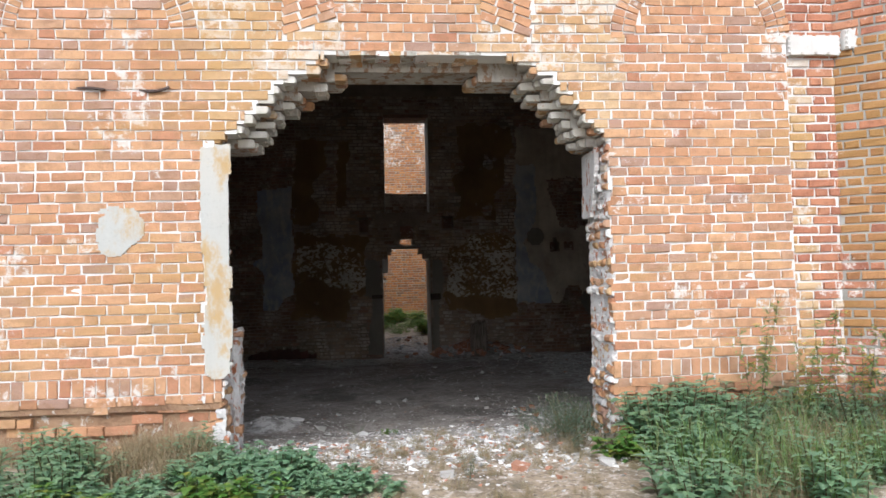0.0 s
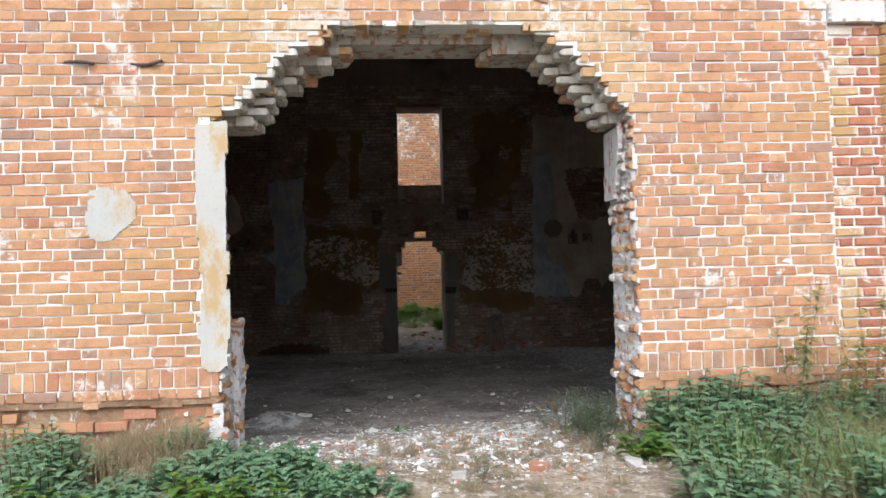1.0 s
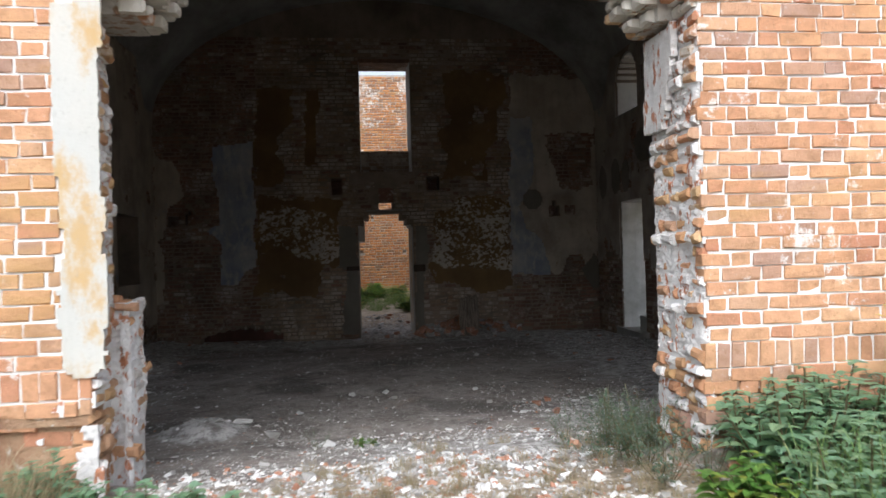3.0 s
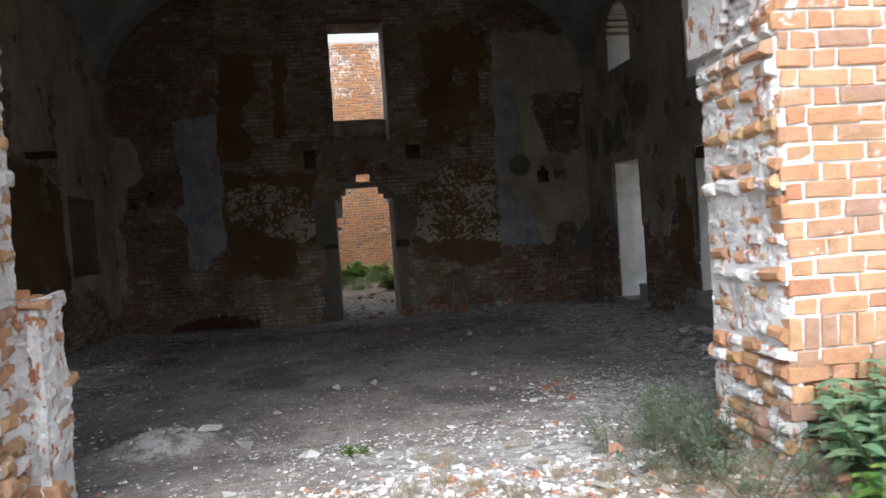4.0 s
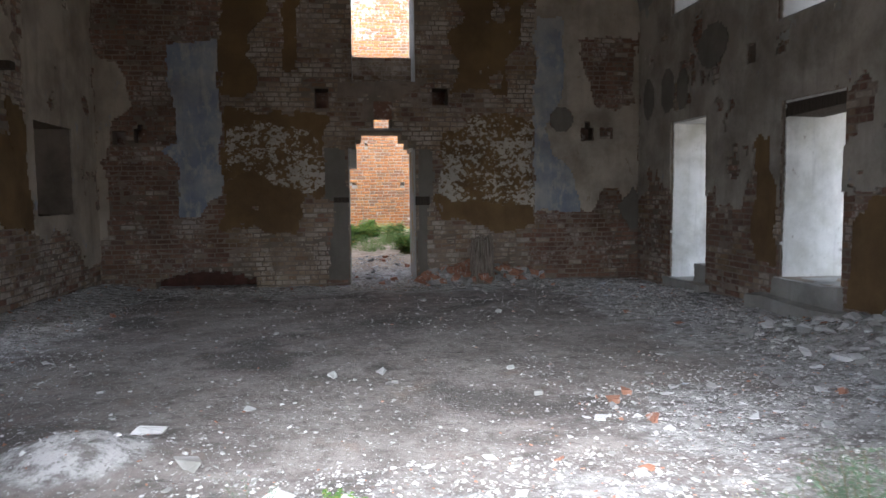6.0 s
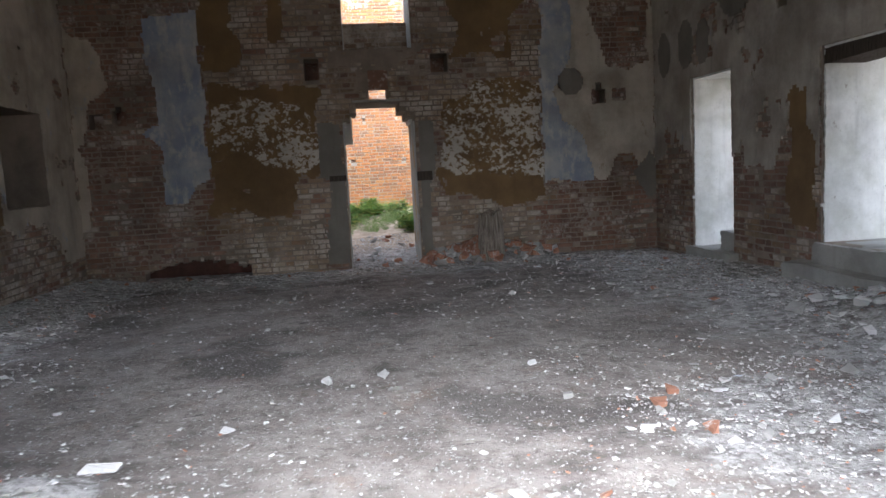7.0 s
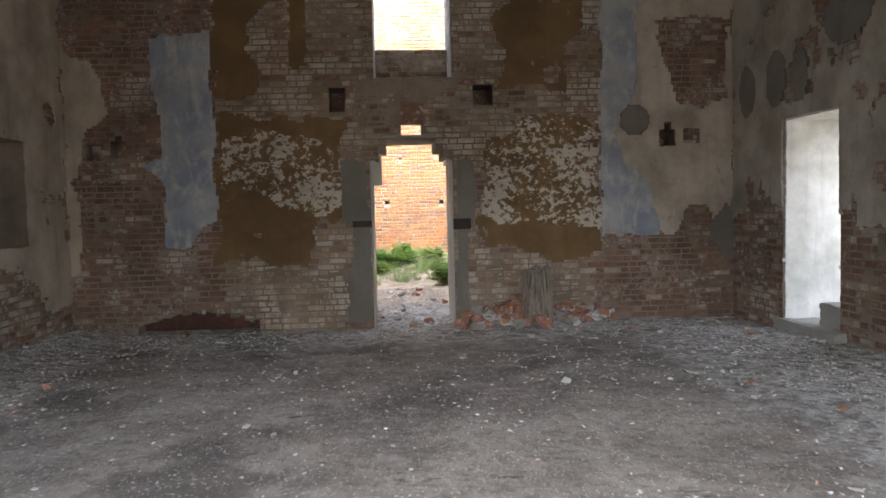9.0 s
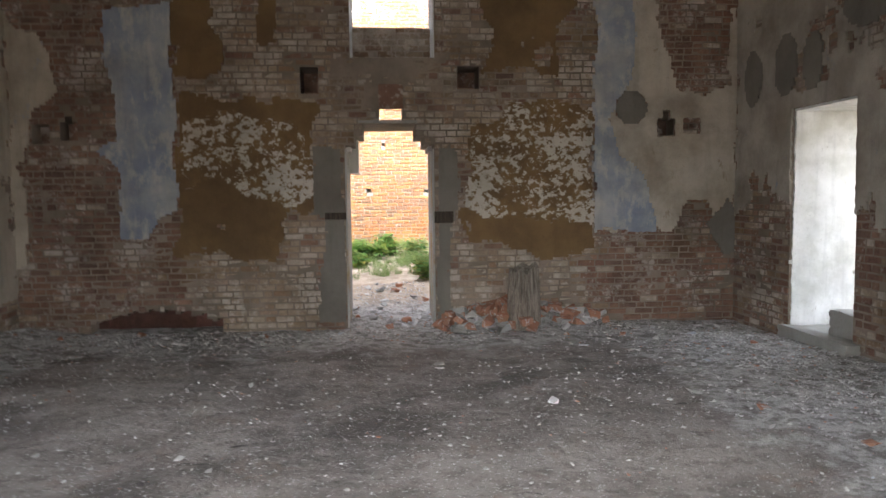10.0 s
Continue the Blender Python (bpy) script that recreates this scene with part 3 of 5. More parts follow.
def on_yard(u, v, n):
    return (u, 28.02 - n, v)


def clear(holes, u, v, gap=0.015):
    """Cells that lie in no opening."""
    ok = np.ones(np.shape(u), bool)
    for u0, u1, z0, z1, arched in holes:
        top = z1
        if arched:
            h = (u1 - u0) / 2
            top = z1 - h * (1 - np.sqrt(np.clip(1 - ((u - (u0 + u1) / 2) / h) ** 2, 0, 1)))
        ok &= ~((u > u0 - gap) & (u < u1 + gap) & (v > z0 - gap) & (v < top + gap))
    return ok


def ellipse(u, v, cu, cv, ru, rv, seed=1):
    return ((u - cu) / ru) ** 2 + ((v - cv) / rv) ** 2 < 0.75 + 0.5 * fbm(u, v, 3.0, seed)


def coat(name, place, holes, polys, mat, parent, bounds, cell=0.04, thick=0.026, size=0.10, seed=5, minus=None, gaps=0.0):
    """One coat of plaster over ragged polygons, with worn-through gaps."""
    def mask(u, v):
        on = np.zeros(u.shape, bool)
        for i, poly in enumerate(polys):
            on |= ragged(poly, u, v, size, seed + i)
        if minus is not None:
            on &= ~minus(u, v)
        if gaps:
            on &= fbm(u, v, 1.6, seed + 77, 5) > 0.30 + gaps * 0.3
        return on & clear(holes, u, v)
    return layer(name, place, *bounds, cell, mask, thick, mat, parent, seed)


BACK_BOUNDS = (XL, XR, -0.2, 6.2)
BROWN_L = [(-2.3, 0.80), (-1.7, 0.85), (-1.55, 0.72), (-0.95, 0.70), (-0.9, 1.0), (-0.45, 1.35), (-0.36, 1.5), (-0.36, 2.5), (-0.25, 2.95), (-0.6, 3.1), (-1.0, 3.2), (-1.5, 3.05), (-2.3, 3.15)]
FLAKE_L = [(-2.3, 1.75), (-1.6, 1.95), (-1.2, 1.7), (-0.75, 1.55), (-0.36, 1.6), (-0.36, 2.35), (-0.6, 2.75), (-1.1, 2.75), (-1.6, 2.95), (-2.1, 2.7), (-2.3, 2.3)]
BROWN_L2 = [(-2.27, 3.42), (-1.95, 3.34), (-1.66, 3.48), (-1.58, 4.0), (-1.8, 4.2), (-1.62, 4.6), (-1.36, 5.0), (-1.36, 5.7), (-2.27, 5.7)]
BROWN_STRIP = [(-1.1, 3.8), (-0.96, 3.56), (-0.82, 3.85), (-0.80, 5.6), (-1.08, 5.6)]
BROWN_R = [(1.78, 1.5), (1.85, 1.0), (2.4, 0.95), (2.6, 0.85), (3.1, 0.72), (3.8, 0.78), (3.81, 1.5)]
FLAKE_R = [(1.80, 1.45), (2.3, 1.35), (3.81, 1.28), (3.81, 3.0), (3.2, 3.15), (2.5, 3.0), (1.95, 2.65)]
BROWN_R2 = [(2.15, 3.42), (2.6, 3.52), (3.30, 3.46), (3.34, 4.2), (3.62, 4.5), (3.5, 5.1), (3.79, 5.5), (3.79, 6.1), (2.2, 6.1), (2.35, 4.9), (2.05, 4.5), (2.3, 4.0)]
BLUE_L = [(-2.33, 1.45), (-2.6, 1.42), (-2.75, 1.1), (-3.15, 1.1), (-3.1, 1.6), (-3.05, 2.0), (-3.4, 2.35), (-3.1, 2.5), (-3.1, 3.1), (-3.27, 3.7), (-3.2, 4.35), (-2.33, 4.42)]
FAR_L = [(-4.6, 0.6), (-4.38, 0.8), (-4.42, 2.1), (-4.3, 2.9), (-3.95, 3.2), (-4.05, 3.9), (-4.6, 4.3)]
CREAM_R = [(3.85, 1.15), (5.05, 1.08), (5.2, 1.5), (5.7, 1.5), (5.75, 1.1), (6.05, 1.2), (6.05, 6.0), (3.85, 6.0)]
BLUE_R = [(3.85, 1.13), (4.85, 1.1), (4.6, 2.0), (4.3, 2.3), (4.1, 2.8), (4.5, 3.6), (4.45, 5.0), (3.85, 5.0)]
BARE_R = [(4.75, 4.6), (4.95, 3.7), (5.05, 3.35), (5.5, 3.12), (5.92, 3.3), (5.95, 4.6)]
CEMENT = [[(-0.36, -0.3), (0.06, -0.3), (0.075, 2.36), (-0.36, 2.42), (-0.34, 1.42), (-0.18, 1.36)], [(1.45, -0.3), (1.66, -0.3), (1.66, 1.2), (1.76, 1.5), (1.74, 2.36), (1.45, 2.4)]]
GREY_HEAD = [[(-0.05, 3.45), (0.5, 3.36), (1.1, 3.42), (1.55, 3.5), (1.6, 3.68), (-0.05, 3.68)], [(0.35, 3.0), (0.65, 3.05), (0.6, 3.4), (0.3, 3.4)]]


def stains_r(u, v):
    return ellipse(u, v, 4.39, 2.96, 0.23, 0.24, 3) | ragged([(5.58, 1.2), (5.9, 1.6), (6.05, 1.4), (6.05, 0.75), (5.85, 0.7)], u, v, 0.05, 9)


flk_l = lambda u, v: ragged(FLAKE_L, u, v, 0.12, 31)
flk_r = lambda u, v: ragged(FLAKE_R, u, v, 0.12, 33)
coat("brown_plaster", on_back, BACK_HOLES, [BROWN_L, BROWN_L2, BROWN_STRIP], M_BROWN, wall_back, BACK_BOUNDS, seed=5, minus=flk_l, gaps=0.15)
layer("flaked_plaster", on_back, *BACK_BOUNDS, 0.04, lambda u, v: flk_l(u, v) & clear(BACK_HOLES, u, v), 0.024, M_FLAKED, wall_back, 15)
coat("brown_plaster", on_back, BACK_HOLES, [BROWN_R, BROWN_R2], M_BROWN, wall_back, BACK_BOUNDS, seed=8, minus=flk_r, gaps=0.12)
layer("flaked_plaster", on_back, *BACK_BOUNDS, 0.04, lambda u, v: flk_r(u, v) & clear(BACK_HOLES, u, v), 0.024, M_FLAKED, wall_back, 16)
coat("blue_plaster", on_back, BACK_HOLES, [BLUE_L], M_BLUE, wall_back, BACK_BOUNDS, seed=11, thick=0.034, size=0.05)
coat("blue_plaster", on_back, BACK_HOLES, [BLUE_R], M_BLUE, wall_back, BACK_BOUNDS, seed=12, thick=0.03, size=0.08, minus=stains_r)
coat("cream_plaster", on_back, BACK_HOLES, [CREAM_R], M_CREAM, wall_back, BACK_BOUNDS, seed=13, thick=0.028, minus=lambda u, v: ragged(BLUE_R, u, v, 0.08, 12) | ragged(BARE_R, u, v, 0.1, 21) | stains_r(u, v) | ((u > 5.22) & (u < 5.48) & (v > 2.54) & (v < 2.8)))
layer("cement_patch", on_back, 3.8, XR, 0.4, 3.4, 0.035, lambda u, v: stains_r(u, v), 0.030, M_CEMENT, wall_back, 19)
coat("grey_plaster", on_back, BACK_HOLES, [FAR_L], M_TAN, wall_back, BACK_BOUNDS, seed=14, thick=0.028)
coat("smoked_mortar", on_back, BACK_HOLES, GREY_HEAD, M_SOOT, wall_back, BACK_BOUNDS, seed=27, thick=0.02, size=0.16, gaps=0.55)
coat("cement_patch", on_back, BACK_HOLES, CEMENT, M_CEMENT, wall_back, BACK_BOUNDS, seed=17, thick=0.032, size=0.05)

RIGHT_BOUNDS = (10.6, YB, -0.1, 6.1)
RIGHT_COAT = [(10.6, 0.9), (12.0, 1.3), (12.6, 1.45), (13.0, 1.2), (14.4, 1.3), (15.0, 1.9), (15.4, 1.35), (16.3, 1.2), (17.9, 1.3), (18.4, 1.9), (19.0, 1.5), (YB, 1.3), (YB, 6.1), (10.6, 6.1)]
BROWN_NEAR = [(11.75, 0.0), (12.9, 0.05), (12.9, 1.0), (12.55, 1.4), (12.1, 1.3), (11.75, 0.8)]
BROWN_PIER = [(14.42, 0.40), (15.0, 0.42), (15.02, 1.3), (14.9, 1.7), (14.98, 2.1), (14.86, 2.3), (14.66, 2.25), (14.62, 1.8), (14.45, 1.5)]


def right_stains(u, v):
    return ellipse(u, v, 17.95, 3.35, 0.28, 0.42, 3) | ellipse(u, v, 17.35, 3.3, 0.22, 0.36, 4) | ellipse(u, v, 16.3, 3.85, 0.5, 0.35, 6) | ellipse(u, v, 18.8, 3.3, 0.25, 0.4, 7)


def right_minus(u, v):
    return right_stains(u, v) | ragged(BROWN_PIER, u, v, 0.08, 51) | ragged(BROWN_NEAR, u, v, 0.1, 52)


coat("grey_plaster", on_right, RIGHT_CUTS, [RIGHT_COAT], M_GREY, wall_right, RIGHT_BOUNDS, cell=0.05, seed=22, size=0.2, minus=right_minus, gaps=0.1)
coat("brown_plaster", on_right, RIGHT_HOLES, [BROWN_PIER, BROWN_NEAR], M_BROWN, wall_right, RIGHT_BOUNDS, cell=0.05, seed=51, size=0.08)
layer("cement_patch", on_right, 15.5, YB, 2.7, 4.5, 0.05, lambda u, v: right_stains(u, v) & clear(RIGHT_HOLES, u, v), 0.03, M_CEMENT, wall_right, 24)

LEFT_BOUNDS = (12.0, YB, -0.1, 6.1)
LEFT_COAT = [(12.0, 3.2), (15.2, 3.15), (16.3, 2.9), (16.4, 1.0), (17.2, 0.85), (18.2, 0.9), (18.5, 0.2), (YB, 0.1), (YB, 6.1), (12.0, 6.1)]
BROWN_LEFT = [(12.0, 1.0), (14.0, 0.7), (15.5, 1.1), (16.4, 1.0), (16.3, 2.7), (15.8, 3.05), (12.0, 3.1)]
coat("grey_plaster", on_left, LEFT_HOLES, [LEFT_COAT], M_TAN, wall_left, LEFT_BOUNDS, cell=0.05, seed=26, size=0.2, gaps=0.12, minus=lambda u, v: ragged(BROWN_LEFT, u, v, 0.1, 61))
coat("brown_plaster", on_left, LEFT_HOLES, [BROWN_LEFT], M_BROWN, wall_left, LEFT_BOUNDS, cell=0.05, seed=61, size=0.1, gaps=0.08)


def lining(name, mat, parent, boxes):
    b = Boxes(len(boxes))
    for q in boxes:
        b.add(*q)
    return b.make(name, mat, parent)


# plastered reveals of the side doorways and windows
for u0, u1, z0, z1, arched in RIGHT_HOLES:
    x0, x1 = XR + 0.02, XR + SIDE_T + 0.01
    top = z1 - (u1 - u0) / 2 if arched else z1
    m = M_WHITE if not arched else M_REVEAL
    if arched:
        b, h, n = Boxes(3), (u1 - u0) / 2, 14
        for i in range(n):
            a0, a1 = math.pi * i / n, math.pi * (i + 1) / n
            ya, yb = (u0 + u1) / 2 + h * math.cos(a1), (u0 + u1) / 2 + h * math.cos(a0)
            zt = top + h * math.sin((a0 + a1) / 2)
            b.add(x0, x1, ya, yb, zt - 0.05, zt + 0.02)
        b.make("reveal_head", m, wall_right)
    for face, sign in ((u1, -1), (u0, 1)):
        edge = lambda u, v: (u > XR - 0.01 + 0.07 * fbm(u, v, 2.5, 131)) & (v > z0 - 0.03)
        layer("reveal_plaster", lambda u, v, n: (u, face + sign * n, v), XR - 0.01, x1, z0 - 0.03, top + 0.02, 0.04, edge, 0.025, m, wall_right, 132 + int(u0), 0.022)
    if arched:
        b = Boxes(4)
        for i in range(8):
            b.add(XR - 0.01 + 0.17 * i, XR + 0.16 + 0.17 * i, u0, u1, z0 - 0.3, z0 + 0.02 + 0.03 * i)
        b.make("window_sill", M_SILL, wall_right)
    else:
        lining("reveal_head", m, wall_right, [(x0, x1, u0 + 0.03, u1 - 0.03, z1 - 0.03, z1 + 0.003)])
# back doorway and window
lining("reveal_plaster", M_STRIP, wall_back, [(0.097, 0.125, YB + 0.01, YB + BACK_T, -0.3, 2.36), (1.39, 1.418, YB + 0.01, YB + BACK_T, -0.3, 2.36)])
lining("reveal_plaster", M_WHITE, wall_back, [(0.10, 0.27, YB + 0.85, YB + BACK_T + 0.02, 2.03, 2.72)])
lining("impost", M_STONE, wall_back, [(0.02, 0.17, YB + 0.45, YB + BACK_T + 0.03, 2.35, 2.42), (1.35, 1.49, YB + 0.45, YB + BACK_T + 0.03, 2.35, 2.42)])
b = Boxes(6)
rnd = random.Random(8)
for side, x in ((0, 0.195), (1, 1.44)):
    z = 3.68
    while z < 6.3:
        y = YB + 0.02
        while y < YB + BACK_T - 0.05:
            w = rnd.choice((LONG, SHORT))
            p = rnd.uniform(0.010, 0.02)
            b.add(x - (0 if side == 0 else p), x + (p if side == 0 else 0), y, min(y + w, YB + BACK_T), z + 0.006, z + COURSE - 0.008, 0.002)
            y += w + JOINT
        z += COURSE
b.make("reveal_bricks", M_WHITE, wall_back)
b = Boxes(9)
for k in range(7):
    for u0, u1 in bond(0.215, 1.42, k, rnd):
        b.brick(lambda u, v, n: (u, YB + 0.80 - n, v), u0, u1, 3.66 + k * COURSE, 3.66 + (k + 1) * COURSE - JOINT, 0.012)
b.add(0.205, 1.43, YB + 0.80, YB + BACK_T, 3.6, 3.66 + 7 * COURSE - 0.03)
b.make("window_parapet", M_IN_PALE, wall_back)
lining("lintel", M_IN_RED, wall_back, [(0.15, 1.48, YB + 0.02 + 0.27 * i, YB + 0.27 + 0.27 * i, 6.33 if i == 0 else 6.39, 6.43) for i in range(4)])
lining("door_slab", M_SILL, wall_back, [(0.30, 1.17, YB - 0.03, YB + 0.62, 2.733, 2.776)])
lining("tie_beam", M_BEAM, wall_back, [(-0.20, 0.105, YB - 0.055, YB + 0.05, 1.33, 1.43), (1.41, 1.69, YB - 0.05, YB + 0.05, 1.26, 1.43)])
bm = bmesh.new()
box(bm, XR + 0.03, XR + 0.55, 13.02, 14.36, 2.50, 2.68)
bmesh.ops.bevel(bm, geom=bm.edges[:], offset=0.02, segments=1)
for v in bm.verts:
    v.co.z += 0.03 * (v.co.y - 13.6) * -1 + random.uniform(-0.012, 0.012)
tagged(part("lintel_beam", bm, M_BEAM), "charred timber lintel over the side doorway", "beam")
bm = bmesh.new()
box(bm, XL - 0.2, XL + 0.42, 15.0, 15.16, 3.14, 3.24)
bmesh.ops.bevel(bm, geom=bm.edges[:], offset=0.015, segments=1)
tagged(part("beam_stub", bm, M_BEAM), "dark broken beam end sticking out of the wall", "beam")


def slab(name, x0, x1, y0, y1, z0, z1, mat, label, category, nudge=0.035):
    """A worn stone block with broken arrises."""
    bm = bmesh.new()
    box(bm, x0, x1, y0, y1, z0, z1)
    bmesh.ops.subdivide_edges(bm, edges=bm.edges[:], cuts=3, use_grid_fill=True)
    bmesh.ops.bevel(bm, geom=[e for e in bm.edges if len(e.link_faces) == 2 and e.calc_face_angle() > 0.5], offset=0.025, segments=2)
    for v in bm.verts:
        v.co += noise.noise_vector(v.co * 4.0) * nudge
    return tagged(part(name, bm, mat), label, category)


slab("stone_step", 5.86, 7.2, 16.30, 17.75, -0.5, -0.10, M_SILL, "worn grey stone step at the side doorway", "step")
slab("stone_step", 6.15, 7.4, 16.42, 17.05, -0.2, 0.20, M_SILL, "upper grey stone step with moss in a doorway", "step")
slab("stone_sill", 5.96, 7.4, 13.0, 14.38, -0.4, 0.27, M_SILL, "grey stone threshold of the side doorway", "step")
slab("stone_sill", 5.74, 6.1, 12.8, 14.7, -0.5, 0.0, M_SILL, "low worn stone ledge below the doorway", "step")


# ---------------------------------------------------------------- bricks inside
def inner_piece(w, seed):
    b = Boxes(seed)
    b.brick(lambda u, v, n: (u, -n, v), -w / 2, w / 2, -(COURSE - JOINT) / 2, (COURSE - JOINT) / 2, 0.006)
    me = bpy.data.meshes.new("brick")
    me.from_pydata(b.v, [], b.f)
    me.materials.append(M_IN_PALE_S)
    return me


PIECES = {(w, s): inner_piece(w, 7 * s + i) for i, w in enumerate((LONG, SHORT)) for s in range(3)}


def field(name, place, lo, hi, z0, z1, holes, mats, slot, parent, seed, proud=0.006, skip=None, near=None):
    """A field of bricks in one mesh on a wall's face."""
    b, rnd = Boxes(seed), random.Random(seed)
    k, z = 0, z0
    while z < z1:
        cuts = []
        for u0, u1, h0, h1, arched in holes:
            top = h1
            if arched and z > h1 - (u1 - u0) / 2:
                h = (u1 - u0) / 2
                c = math.sqrt(max(0, 1 - ((z - (h1 - h)) / h) ** 2)) * h if z < h1 else 0
                u0, u1 = (u0 + u1) / 2 - c, (u0 + u1) / 2 + c
            if z + COURSE > h0 and z < top and u1 > u0:
                cuts.append((u0 - 0.005, u1 + 0.005))
        for a, c in bond(lo, hi, k, rnd, cuts):
            if skip and skip((a + c) / 2, z):
                continue
            if near and near((a + c) / 2, z) and (abs(c - a - LONG) < 0.02 or abs(c - a - SHORT) < 0.02):
                w = LONG if c - a > 0.2 else SHORT
                ob = new("brick", PIECES[(w, rnd.randrange(3))])
                ob.parent = parent
                ob.location = place((a + c) / 2, z + (COURSE - JOINT) / 2, rnd.uniform(-0.004, 0.005))
                ob.scale = ((c - a) / w, 1, 1)
                continue
            b.brick(place, a, c, z, z + COURSE - JOINT, proud + rnd.uniform(-0.004, 0.005), slot(a, z, rnd))
        z += COURSE
        k += 1
    ob = b.make(name, mats, parent)
    return tagged(ob, kind="stuff")


def back_slot(u, z, r):
    pale = -2.35 < u < 3.82
    if z < 0.7 and u > 3.0 or u < -3.3:
        pale = False
    return 1 if pale and r.random() > (0.45 if z < 0.7 else 0.12) or not pale and r.random() < 0.12 else 0


field("bricks_back", on_back, XL, XR, -0.45, 6.9, BACK_HOLES, [M_IN_RED, M_IN_PALE], back_slot, wall_back, 71, near=lambda u, z: z < 0.68 and (-2.2 < u < -0.3 or 1.7 < u < 3.7))
field("bricks_side", on_right, 10.5, YB, -0.45, 6.0, RIGHT_CUTS, [M_IN_RED, M_IN_PALE], lambda u, z, r: 1 if r.random() < 0.35 else 0, wall_right, 72)
field("bricks_side", on_left, 12.0, YB, -0.45, 6.0, LEFT_HOLES, [M_IN_RED, M_IN_PALE], lambda u, z, r: 1 if r.random() < 0.7 else 0, wall_left, 73)
bm = bmesh.new()
box(bm, -11, 13, 28.4, 28.6, -0.5, 8.1)
part("wall_core", bm, M_IN_RED, wall_yard)
field("bricks_yard", on_yard, -1.6, 3.4, 0.2, 8.12, YARD_HOLES, [M_FAR, M_FAR_TOP], lambda u, z, r: 1 if z > 6.2 or r.random() < 0.06 else 0, wall_yard, 74, 0.02)


# ---------------------------------------------------------------- front wall: render, jambs, fixtures
front_strip = layer("render_strip", on_front, -1.75, -1.40, 0.95, 3.2, 0.025, lambda u, v: ragged([(-1.70, 3.17), (-1.42, 3.15), (-1.425, 1.12), (-1.47, 1.02), (-1.6, 1.0), (-1.655, 1.1), (-1.66, 1.35), (-1.64, 1.8)], u, v, 0.02, 3), 0.022, M_STRIP, wall_front, 4)
layer("render_patch", on_front, -2.8, -2.0, 2.0, 2.8, 0.02, lambda u, v: ragged([(-2.57, 2.58), (-2.45, 2.62), (-2.26, 2.60), (-2.19, 2.5), (-2.19, 2.33), (-2.3, 2.24), (-2.4, 2.15), (-2.55, 2.16), (-2.6, 2.35)], u, v, 0.02, 6), 0.016, M_STRIP, wall_front, 6)
layer("mortar_smear", on_front, -2.1, -1.45, 0.3, 1.1, 0.03, lambda u, v: ragged([(-1.95, 0.62), (-1.75, 0.85), (-1.6, 1.0), (-1.5, 1.0), (-1.5, 0.35), (-1.7, 0.5)], u, v, 0.10, 8) & (fbm(u, v, 4, 9) > 0.42), 0.02, M_JAMB, wall_front, 9)




def jamb_bricks():
    """Broken brick ends and smeared mortar along both jambs and under the stepped head of the breach."""
    b, rnd = Boxes(55), random.Random(55)
    for k, z, edge in COURSES:
        if not edge or z < 0.2:
            continue
        slope = z > 3.13
        for side in (0, 1):
            y = YF + 0.006
            if slope and z < 4:
                low = opening_edges(z + COURSE / 2 + 0.15)
            while y < YI - 0.03:
                w = min(rnd.choice((0.05, 0.08, 0.125, 0.125, 0.17)) + rnd.uniform(-0.02, 0.03), YI - y)
                jut = rnd.uniform(0.0, 0.10) if slope else rnd.uniform(-0.034, 0.016)
                t = rnd.random()
                slot = (4 if t < 0.72 else 1 if t < 0.9 else 0) if slope else (0 if t < 0.45 else 1 if t < 0.68 else 3)
                if not slope and side == 1 and z > 2.42 and y < YF + 0.6 and y > YF + 0.1:
                    slot = 3
                x = edge[side] - (0.10 if side == 0 and not slope and y > YF + 0.2 else 0)
                if slope and y > YF + 0.2 and low:
                    x = low[side]
                place = (lambda u, v, n: (x + n, u, v)) if side == 0 else (lambda u, v, n: (x - n, u, v))
                b.brick(place, y, y + w - 0.008, z + rnd.uniform(0, 0.014), z + COURSE - rnd.uniform(0.004, 0.03), jut + 0.02, slot, 0.016 if slope else 0.02, -0.09, rnd.uniform(-0.035, 0.035) if slope else rnd.gauss(0, 0.09))
                y += w
    return tagged(b.make("jamb_bricks", [M_FACE_J, M_WASHED, M_WHITE, M_JAMB, M_STEP], wall_front), kind="stuff")


jamb_bricks()


def rubble_core(name, place, u0, u1, v0, v1, seed, level=-0.010, relief=0.028, cell=0.014, edge=0.04):
    """Torn masonry: lumpy mortar that falls away at the outer arris, out of which the brick ends stick."""
    nu, nv = int((u1 - u0) / cell), int((v1 - v0) / cell)
    gu, gv = np.meshgrid(np.linspace(u0, u1, nu + 1), np.linspace(v0, v1, nv + 1), indexing="ij")
    lump = (fbm(gu, gv, 5.0, seed, 5) - 0.5) * 2 * relief + (np.abs(fbm(gu, gv, 14.0, seed + 20, 4) - 0.5) * -2 + 0.25) * relief * 0.8
    gn = level + lump - edge * np.exp(-(gu - u0) / 0.03) * (0.4 + fbm(gu, gv, 7, seed + 30))
    verts = [place(float(a), float(c), float(n)) for a, c, n in zip(gu.ravel(), gv.ravel(), gn.ravel())]
    w = nv + 1
    faces = [(i * w + j, (i + 1) * w + j, (i + 1) * w + j + 1, i * w + j + 1) for i in range(nu) for j in range(nv)]
    return from_arrays(name, verts, faces, M_JAMB, wall_front)


